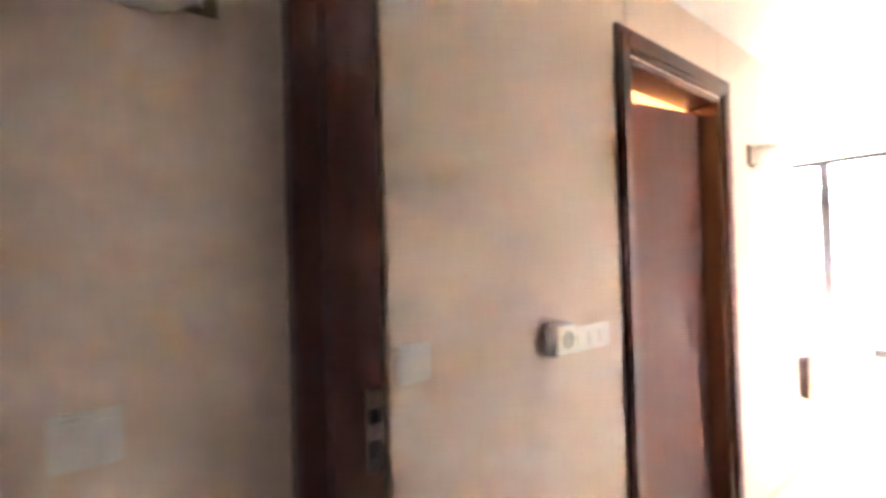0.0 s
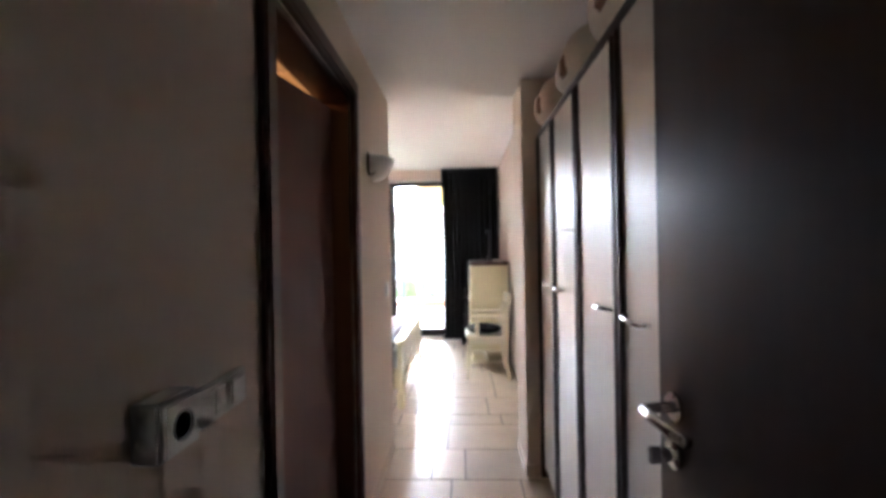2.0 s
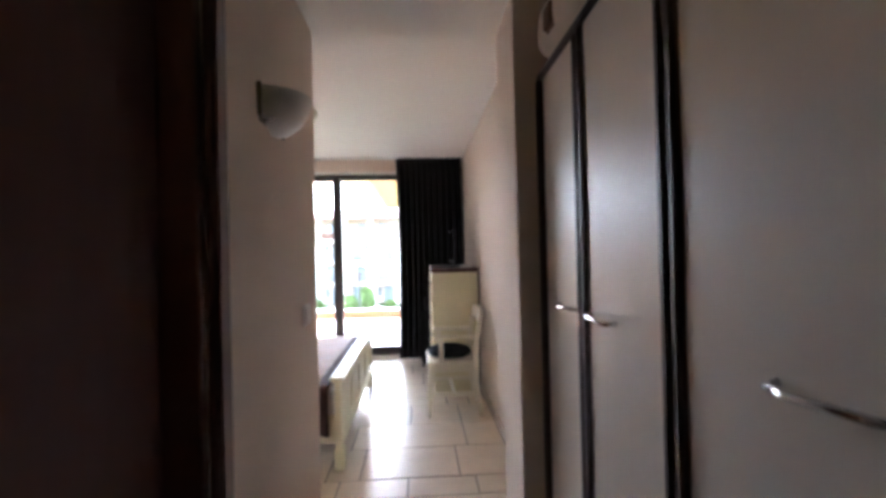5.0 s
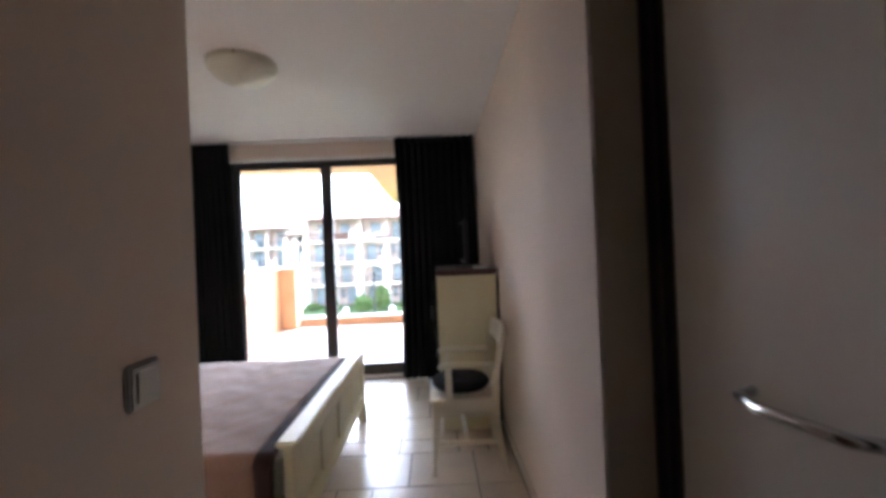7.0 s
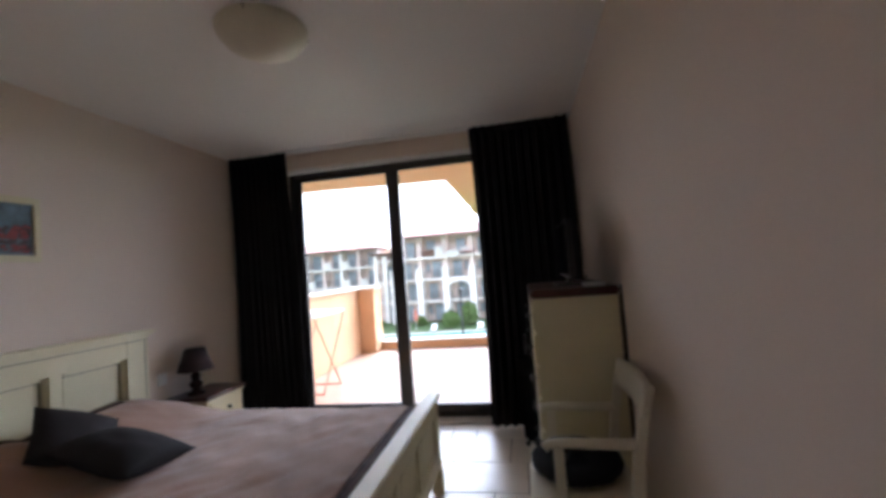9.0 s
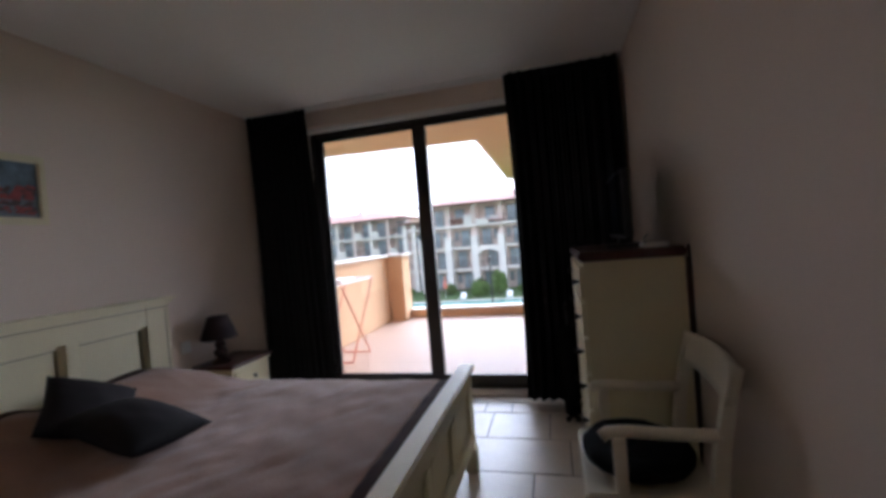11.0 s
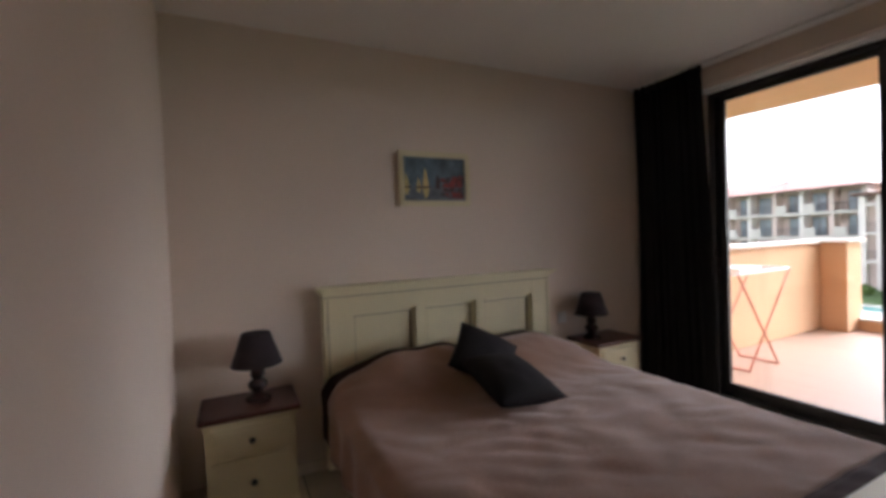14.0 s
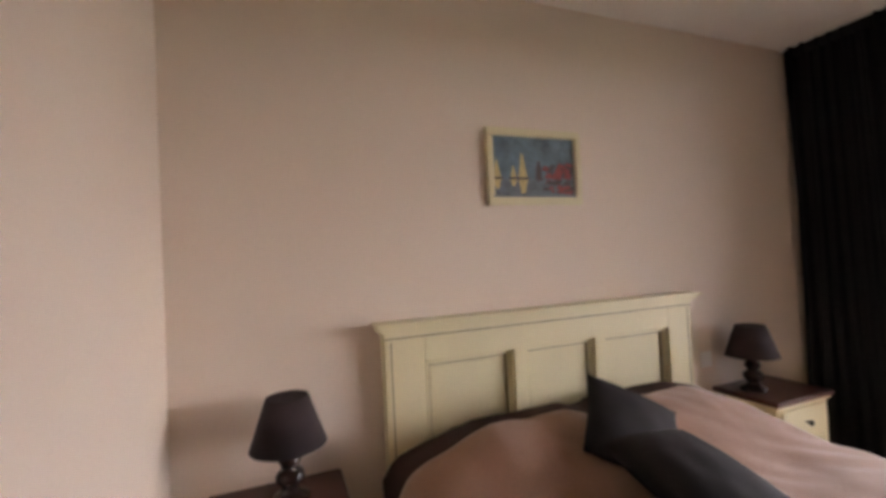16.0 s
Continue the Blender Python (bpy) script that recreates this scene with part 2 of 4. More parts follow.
# ---------- the place: sizes ----------
XL, XR = -3.135, 0.02          # bedroom walls
YB, YW, YG = 2.34, 5.85, 6.0  # bedroom back wall, window wall, window frame
CX, WX = -1.02, -0.082         # corridor: left wall, wardrobe front
ZR, ZC = 2.53, 2.34           # ceilings: bedroom, corridor
WIN_L, WIN_R, WIN_T = -2.65, -0.50, 2.39

floor = structure("floor", boxes((-3.4, 0.7, -3.2, 6.1, -0.12, -0.004)), M_GROUT, "beige stone tile floor with dark joints", "floor")
structure("wall_west", boxes((XL - 0.15, XL, YB - 0.12, YW + 0.3, 0, ZR)), M_WALL, "cream painted wall behind the bed", "wall")
structure("wall_east", boxes((XR, XR + 0.18, 2.362, YW + 0.3, 0, ZR)), M_WALL, "cream painted wall beside the dresser", "wall")
structure("wall_north", boxes((XL, WIN_L, YW, YW + 0.3, 0, ZR), (WIN_R, XR, YW, YW + 0.3, 0, ZR), (WIN_L, WIN_R, YW, YW + 0.3, WIN_T, ZR)), M_WALL, "cream wall round the balcony door", "wall")
structure("wall_south", boxes((XL, CX - 0.12, YB - 0.12, YB, 0, ZR)), M_WALL, "cream painted wall between bedroom and bathroom", "wall")
structure("wall_pier", boxes((-0.175, 0.6, 2.002, 2.36, 0, ZR + 0.1), bevel=0.004), M_WALL, "cream wall pier beside the wardrobe", "wall")
structure("wall_corridor", boxes((CX - 0.12, CX, -0.45, 0.54, 0, ZR), (CX - 0.12, CX, 1.33, YB, 0, ZR), (CX - 0.12, CX, 0.54, 1.33, 2.03, ZR), bevel=0.003), M_WALL, "cream painted corridor wall", "wall")
structure("wall_wardrobe_back", boxes((0.46, 0.6, -0.45, 2.002, 0, ZR), (-0.045, 0.46, -0.45, 0.22, 0, ZR)), M_WALL, "plain cream wall behind the wardrobe", "wall")
structure("wall_entry", boxes((-1.3, -1.045, -0.64, -0.45, 0, 2.6), (-0.042, 0.7, -0.64, -0.45, 0, 2.6), (-1.045, -0.042, -0.64, -0.45, 2.13, 2.6)), M_WALL, "cream wall round the entry door", "wall")
structure("wall_landing", boxes((-1.3, -1.06, -3.2, -0.64, 0, 2.6), (0.7, 0.85, -3.2, -0.64, 0, 2.6), (-1.06, 0.7, -3.2, -3.05, 0, 2.6)), M_WALL, "cream walls of the landing", "wall")
structure("wall_bathroom", boxes((-2.6, -2.5, 0.2, YB - 0.12, 0, ZR), (-2.5, CX - 0.12, 0.1, 0.2, 0, ZR)), M_WALL, "bathroom walls in warm light", "wall")
structure("ceiling", boxes((XL - 0.15, 0.7, YB, YW + 0.3, ZR, ZR + 0.2)), M_CEIL, "white bedroom ceiling", "ceiling")
structure("ceiling_corridor", boxes((CX, 0.46, -0.45, YB + 0.04, ZC, ZC + 0.35), bevel=0.004), M_CEIL, "lowered white corridor ceiling", "ceiling")
structure("ceiling_landing", boxes((-1.3, 0.85, -3.2, -0.45, 2.6, 2.75)), M_CEIL, "white landing ceiling", "ceiling")
structure("ceiling_bathroom", boxes((-2.6, CX - 0.12, 0.1, YB - 0.0, ZR + 0.002, ZR + 0.15)), M_CEIL, "bathroom ceiling in warm light", "ceiling")
structure("baseboard", boxes((XR - 0.008, XR, 2.362, 5.84, 0, 0.07), (XL, XL + 0.008, YB, 5.84, 0, 0.07), (XL + 0.01, CX, YB, YB + 0.008, 0, 0.07), (CX, CX + 0.008, -0.44, 0.44, 0, 0.07), (CX, CX + 0.008, 1.42, YB, 0, 0.07), (-0.183, -0.175, 2.002, 2.36, 0, 0.07), (-0.183, WX - 0.014, 1.994, 2.002, 0, 0.07)), M_TILE, "low beige tile skirting", "skirting")


# ---------- balcony door ----------
def balcony_door():
    d = thing("window_1", ((WIN_L + WIN_R) / 2, YG, 0), "dark brown framed sliding glass balcony door", "window")
    tagged(d, kind="structure")
    part("window_frame", boxes((WIN_L, WIN_R, YG, YG + 0.09, WIN_T - 0.045, WIN_T), (WIN_L, WIN_R, YG, YG + 0.09, 0, 0.05), (WIN_L, WIN_L + 0.05, YG, YG + 0.09, 0.05, WIN_T - 0.045), (WIN_R - 0.05, WIN_R, YG, YG + 0.09, 0.05, WIN_T - 0.045), bevel=0.004), M_FRAME, d)
    mid = -1.605
    for x0, x1, y, wl_, wr_ in ((WIN_L + 0.05, mid + 0.055, YG + 0.046, 0.05, 0.11), (mid - 0.062, WIN_R - 0.05, YG + 0.008, 0.12, 0.06)):
        s = part("sash", boxes((x0, x1, y, y + 0.035, WIN_T - 0.09, WIN_T - 0.047), (x0, x1, y, y + 0.035, 0.052, 0.13), (x0, x0 + wl_, y, y + 0.035, 0.13, WIN_T - 0.09), (x1 - wr_, x1, y, y + 0.035, 0.13, WIN_T - 0.09), bevel=0.004), M_FRAME, d)
        p = part("pane", boxes((x0 + wl_ - 0.005, x1 - wr_ + 0.005, y + 0.014, y + 0.02, 0.125, WIN_T - 0.085)), M_GLASS, s)
        p.visible_shadow = False
    part("handle", boxes((mid - 0.02, mid + 0.01, YG - 0.006, YG + 0.006, 0.95, 1.12), bevel=0.004), M_BLACK, d)


balcony_door()
structure("threshold", boxes((WIN_L, WIN_R, YW - 0.0, YG - 0.002, -0.003, 0.02), bevel=0.004), M_TILE, "beige stone door sill", "sill")


structure("trim_lintel", boxes((WIN_L, WIN_R, YW + 0.03, YG - 0.002, WIN_T - 0.022, WIN_T - 0.002), bevel=0.003), M_PLASTIC, "white strip under the lintel of the balcony door", "trim")


def curtain(x0, x1, label, folds, flare=0.0):
    c = thing("curtain", ((x0 + x1) / 2, 5.74, 0.02), label, "curtain", "window curtains")

    def f(u, v):
        amp = 0.018 + 0.009 * math.sin(7 * u + 1) + 0.006 * (1 - v)
        ph = u * folds * 6.28318 + 0.5 * math.sin(5 * u) + 0.25 * math.sin(3 * v + 9 * u)
        gather = 1 - 0.05 * math.sin(3.1416 * v) * (0.5 - u) * 2
        return (x0 + (x1 - x0) * (0.5 + (u - 0.5) * gather) + flare * u * (1 - v), 5.745 + amp * math.sin(ph) + 0.01 * math.sin(2.3 * ph), 0.025 + v * (ZR - 0.035))
    bm = sheet(folds * 14, 14, f)
    ob = part("cloth", bm, M_CURTAIN, c, smooth=True)
    ob.modifiers.new("cloth", "SOLIDIFY").thickness = 0.004
    part("heading", boxes((x0 + 0.01, x1 - 0.01, 5.728, 5.762, ZR - 0.07, ZR - 0.012), bevel=0.006), M_CURTAIN, c)
    return c


curtain(-3.12, -2.525, "dark brown floor-length curtain gathered beside balcony door", 9, 0.09)
curtain(-0.825, -0.02, "dark brown floor-length curtain hanging behind the dresser", 11)
structure("trim_curtain_rail", boxes((XL, XR, 5.72, 5.77, ZR - 0.012, ZR), bevel=0.002), M_PLASTIC, "white curtain track on the ceiling", "curtain track")


# ---------- doors of the corridor ----------
def casing(name, y0, y1, ztop, face, depth, label):
    """A dark casing round an opening in a wall that runs along y."""
    d = thing(name, (face, (y0 + y1) / 2, 0), label, "door")
    tagged(d, kind="structure")
    w = 0.085
    for a, b in ((y0 - w, y0), (y1, y1 + w)):
        part("door_casing", boxes((face + 0.001, face + 0.018, a, b, 0, ztop + w), (face + 0.018, face + 0.026, a + 0.012, b - 0.03, 0, ztop + w - 0.03), bevel=0.004), M_DARKWOOD, d)
    part("door_casing", boxes((face + 0.001, face + 0.018, y0, y1, ztop, ztop + w), (face + 0.018, face + 0.026, y0 - 0.03, y1 + 0.03, ztop + 0.012, ztop + w - 0.03), bevel=0.004), M_DARKWOOD, d)
    for a, b in ((y0, y0 + 0.03), (y1 - 0.03, y1)):
        part("jamb", boxes((face - depth, face + 0.001, a, b, 0, ztop), bevel=0.003), M_DARKWOOD, d)
    part("head", boxes((face - depth, face + 0.001, y0 + 0.03, y1 - 0.03, ztop - 0.03, ztop), bevel=0.003), M_DARKWOOD, d)
    return d


bath = casing("door_1", 0.54, 1.33, 2.03, CX, 0.135, "red-brown wooden bathroom door standing ajar in dark casing")
leaf = boxes((-0.04, 0, -0.72, 0, 0.01, 1.972), bevel=0.004)
part("door_leaf", turned(leaf, pose(CX - 0.075, 1.297, 0, 0, 0, -11)), M_BATHDOOR, bath, "red-brown veneered door leaf")


def lever(parent, base, out, along, z):
    """A chrome lever handle on a rosette."""
    b, o, a = Vector(base), Vector(out), Vector(along)
    up = Vector((0, 0, 1))
    q = o.to_track_quat("Z", "Y").to_matrix().to_4x4()
    ros = part("rosette", turned(lathe([(0, 0), (0.026, 0), (0.026, 0.006), (0.022, 0.010), (0, 0.010)], 24), Matrix.Translation(b) @ q), M_CHROME, parent)
    pts = [b, b + o * 0.045, b + o * 0.058 + a * 0.003, b + o * 0.065 + a * 0.012, b + o * 0.067 + a * 0.06, b + o * 0.066 + a * 0.10, b + o * 0.062 + a * 0.14]
    part("door_handle", tube(pts, 0.0095, 14), M_CHROME, parent, "chrome lever handle", smooth=True)
    c = b - up * 0.085
    part("lock_cylinder", turned(lathe([(0, 0), (0.026, 0), (0.026, 0.008), (0.012, 0.010), (0.012, 0.026), (0.0, 0.028)], 24), Matrix.Translation(c) @ q), M_CHROME, parent)
    part("thumb_turn", turned(boxes((-0.005, 0.005, -0.016, 0.016, 0.026, 0.05), bevel=0.003), Matrix.Translation(c) @ q), M_CHROME, parent)


def entry_door():
    d = thing("door_2", (-0.12, -0.47, 0), "dark chocolate entry door standing wide open", "door")
    tagged(d, kind="structure")
    turn = Matrix.Translation((-0.100, -0.46, 0)) @ Matrix.Rotation(radians(3.0), 4, "Z")
    slab = part("door_leaf", turned(boxes((-0.022, 0.022, 0, 0.765, 0.008, 2.07), bevel=0.004), turn), M_DOOR, d)
    out, along = turn.to_3x3() @ Vector((-1, 0, 0)), turn.to_3x3() @ Vector((0, -1, 0))
    lever(slab, turn @ Vector((-0.022, 0.705, 1.06)), out, along, 1.06)
    part("lock_plate", turned(boxes((-0.011, 0.011, 0.764, 0.767, 0.93, 1.12)), turn), M_CHROME, slab)
    for x0, x1 in ((-1.06, -1.005), (-0.075, -0.04)):
        part("jamb", boxes((x0, x1, -0.645, -0.465, 0, 2.12), (x0 + (0.012 if x0 < -0.5 else 0.0), x1 + (0.012 if x0 < -0.5 else 0.0), -0.59, -0.54, 0, 2.10), bevel=0.006), M_DARKWOOD, d)
    part("head", boxes((-1.06, -0.04, -0.665, -0.435, 2.085, 2.14), bevel=0.005), M_DARKWOOD, d)
    strike = part("strike_plate", boxes((-1.004, -1.001, -0.51, -0.472, 0.90, 1.07), bevel=0.001), M_CHROME, d)
    part("latch_hole", boxes((-1.0015, -1.0, -0.502, -0.482, 0.93, 0.965), (-1.0015, -1.0, -0.502, -0.482, 1.0, 1.03)), M_BLACK, strike)
    part("threshold", boxes((-1.0, -0.075, -0.64, -0.45, -0.003, 0.012), bevel=0.003), M_DARKWOOD, d)


entry_door()


# ---------- wardrobe ----------
def wardrobe():
    y_end, y_start, top = 0.27, 1.998, 1.99
    w = thing("wardrobe", (0.15, 1.15, 0), "cream four-door corridor wardrobe with dark wenge edging", "wardrobe")
    part("carcass", boxes((WX + 0.022, 0.45, y_end, y_end + 0.02, 0, top), (WX + 0.022, 0.45, y_start - 0.02, y_start, 0, top), (WX + 0.022, 0.45, y_end + 0.02, y_start - 0.02, top - 0.02, top), (0.43, 0.45, y_end + 0.02, y_start - 0.02, 0, top - 0.02), (WX + 0.04, 0.43, y_end + 0.02, y_start - 0.02, 0, 0.08)), M_STILE, w, "dark wenge carcass")
    edges = (1.975, 1.587, 1.150, 0.720, 0.285)
    part("end_stile", boxes((WX - 0.012, WX + 0.03, 1.977, 1.9985, 0, top), bevel=0.005), M_STILE, w)
    part("cornice", boxes((WX - 0.006, WX + 0.03, y_end, y_start, top - 0.012, top + 0.02), bevel=0.005), M_STILE, w)
    for i in range(4):
        b, a = edges[i], edges[i + 1]
        d = part("door", boxes((WX, WX + 0.02, a + 0.035, b - 0.035, 0.085, top - 0.014), bevel=0.002), M_WARD, w)
        for e0, e1 in ((a + 0.002, a + 0.035), (b - 0.035, b - 0.002)):
            part("edging", boxes((WX - 0.012, WX + 0.02, e0, e1, 0.085, top - 0.014), bevel=0.011, seg=4), M_STILE, d, "dark rounded edging")
        s = -1 if i % 2 else 1
        y = (a + 0.05) if i % 2 == 0 else (b - 0.05)
        z = 1.155
        pts = [(WX + 0.004, y, z), (WX - 0.022, y + s * 0.008, z + 0.003), (WX - 0.03, y + s * 0.045, z + 0.003), (WX - 0.03, y + s * 0.105, z - 0.003), (WX - 0.022, y + s * 0.142, z - 0.003), (WX + 0.004, y + s * 0.15, z)]
        part("handle", tube(pts, 0.0065, 10), M_CHROME, d, "bowed chrome bar handle", smooth=True)


wardrobe()


def soft_bag(y0, y1, x0, x1, z0, h, mat, label, trim):
    b = thing("travel_bag", ((x0 + x1) / 2, (y0 + y1) / 2, z0), label, "bag", "bags on the wardrobe")

    def f(u, v):
        a, p = u * 6.28318, (v - 0.5) * 3.1416
        cx = math.copysign(abs(math.cos(a)) ** 0.5, math.cos(a)) * max(0.0, math.cos(p)) ** 0.4
        cy = math.copysign(abs(math.sin(a)) ** 0.5, math.sin(a)) * max(0.0, math.cos(p)) ** 0.4
        k = 1 + 0.06 * noise.noise(Vector((cx * 2, cy * 2 + y0 * 5, p)))
        return ((x0 + x1) / 2 + (x1 - x0) / 2 * cx * k, (y0 + y1) / 2 + (y1 - y0) / 2 * cy * k, z0 + h / 2 + h / 2 * math.copysign(abs(math.sin(p)) ** 0.7, math.sin(p)))
    bm = sheet(28, 14, f)
    bmesh.ops.remove_doubles(bm, verts=bm.verts, dist=1e-4)
    part("body", bm, mat, b, smooth=True)
    ym = (y0 + y1) / 2
    part("trim", boxes((x0 - 0.006, x0 + 0.05, ym - 0.05, ym + 0.04, z0 + h * 0.22, z0 + h * 0.66), bevel=0.012), trim, b, "brown trim patch")


soft_bag(1.52, 1.97, -0.12, 0.30, 2.011, 0.20, M_BEIGE, "soft beige travel bag lying on the wardrobe", M_BROWNBAG)
soft_bag(1.02, 1.48, -0.11, 0.30, 2.011, 0.19, M_BEIGE, "beige bag with brown trim lying on the wardrobe", M_BROWNBAG)
soft_bag(0.50, 0.98, -0.12, 0.30, 2.011, 0.19, M_BEIGE, "pale beige bag lying on the wardrobe", M_BROWNBAG)


# ---------- wall fittings ----------
def wall_plate(name, at, size, out, label, category, keys=1, group=""):
    """A white plate on a wall that faces +x, with rocker keys."""
    x, y, z = at
    w, h = size
    t = thing(name, at, label, category, group)
    part("plate", boxes((x, x + out, y - w / 2, y + w / 2, z - h / 2, z + h / 2), bevel=0.004), M_PLASTIC, t)
    k = (w - 0.02) / keys
    for i in range(keys):
        a = y - w / 2 + 0.01 + i * k
        part("rocker", boxes((x + out, x + out + 0.004, a + 0.002, a + k - 0.002, z - h / 2 + 0.014, z + h / 2 - 0.014), bevel=0.0015), M_PLASTIC, t)
    return t


wall_plate("light_switch", (CX, -0.385, 1.10), (0.085, 0.085), 0.012, "white single light switch on the cream wall", "switch")
wall_plate("light_switch", (-1.06, -0.945, 1.075), (0.09, 0.085), 0.012, "white double light switch on the landing wall", "switch", 2)
wall_plate("light_switch", (CX, 0.27, 1.07), (0.19, 0.075), 0.012, "white triple switch plate beside bathroom door", "switch", 3)
wall_plate("light_switch", (CX, 2.13, 1.10), (0.085, 0.085), 0.014, "white light switch near the bedroom corner", "switch")
wall_plate("wall_socket", (XL, 4.90, 0.69), (0.085, 0.085), 0.012, "white wall socket behind the bedside lamp", "socket")
box_t = thing("surface_socket", (CX, 0.115, 1.09), "white surface-mounted socket box with grey sides", "socket")
part("box", boxes((CX, CX + 0.045, 0.05, 0.14, 1.045, 1.135), bevel=0.004), M_GREYPL, box_t)
part("cover", boxes((CX + 0.045, CX + 0.052, 0.055, 0.135, 1.05, 1.13), bevel=0.003), M_PLASTIC, box_t)
part("socket_well", turned(lathe([(0, 0.0), (0.02, 0.0), (0.021, 0.002), (0.024, 0.002), (0.024, 0.0)], 24), Matrix.Translation((CX + 0.052, 0.095, 1.09)) @ Euler((0, radians(90), 0)).to_matrix().to_4x4()), M_GREYPL, box_t)


def sconce(x, y, z, label):
    s = thing("wall_lamp", (x, y, z), label, "wall lamp", "wall lamps")
    prof = [(0.012, 0.0), (0.05, 0.012), (0.088, 0.042), (0.112, 0.085), (0.122, 0.125), (0.117, 0.125), (0.106, 0.087), (0.083, 0.046), (0.047, 0.017), (0.0, 0.006)]
    part("bowl", lathe(prof, 28, (x + 0.004, y, z), 180, -90), M_SCONCE, s, smooth=True)
    part("back_plate", boxes((x, x + 0.004, y - 0.115, y + 0.115, z + 0.02, z + 0.13), bevel=0.002), M_BRONZE, s)
    for dy in (-0.085, 0.085):
        part("clip", tube([(x + 0.004, y + dy, z + 0.032), (x + 0.02, y + dy, z + 0.030), (x + 0.035, y + dy * 0.98, z + 0.04)], 0.006, 8), M_CHROME, s, smooth=True)
    part("edge_band", boxes((x, x + 0.012, y - 0.128, y - 0.118, z + 0.03, z + 0.135), bevel=0.003), M_BRONZE, s)


sconce(CX, 1.78, 1.72, "half-bowl frosted glass wall lamp on the corridor wall")
sconce(-1.06, -0.87, 1.75, "half-bowl frosted glass wall lamp on the landing wall")

lamp = thing("ceiling_lamp", (-1.58, 3.95, ZR), "round frosted cream glass dome ceiling lamp", "ceiling lamp")
part("base_ring", lathe([(0, -0.001), (0.15, -0.001), (0.155, -0.012), (0.15, -0.025), (0, -0.025)], 40, (-1.58, 3.95, ZR)), M_PLASTIC, lamp)
part("shade", lathe([(0.203, -0.001), (0.208, -0.012), (0.203, -0.035), (0.165, -0.082), (0.11, -0.112), (0.05, -0.127), (0.0, -0.13)], 48, (-1.58, 3.95, ZR)), M_FROST, lamp, smooth=True)
for k in range(3):
    a = radians(40 + 120 * k)
    part("clip", turned(boxes((-0.007, 0.010, -0.006, 0.006, -0.024, -0.001), bevel=0.002), Matrix.Translation((-1.58 + 0.2 * math.cos(a), 3.95 + 0.2 * math.sin(a), ZR))), M_BRONZE, lamp)


# ---------- bed ----------
def panelled(x0, x1, y0, y1, z0, z1, stile, rail_t, rail_b, n):
    """Boxes of a panelled board that lies in a plane x = const: stiles, rails and set-back panels."""
    frame_boxes = [(x0, x1, y0, y0 + stile, z0, z1), (x0, x1, y1 - stile, y1, z0, z1), (x0, x1, y0 + stile, y1 - stile, z1 - rail_t, z1), (x0, x1, y0 + stile, y1 - stile, z0, z0 + rail_b)]
    gap = (y1 - y0 - 2 * stile) / n
    cells = []
    for i in range(n):
        a = y0 + stile + i * gap
        if i:
            frame_boxes.append((x0, x1 - 0.001, a - 0.032, a + 0.032, z0 + rail_b, z1 - rail_t))
        cells.append((a + (0.032 if i else 0), a + gap - (0.032 if i < n - 1 else 0), z0 + rail_b, z1 - rail_t))
    return frame_boxes, cells


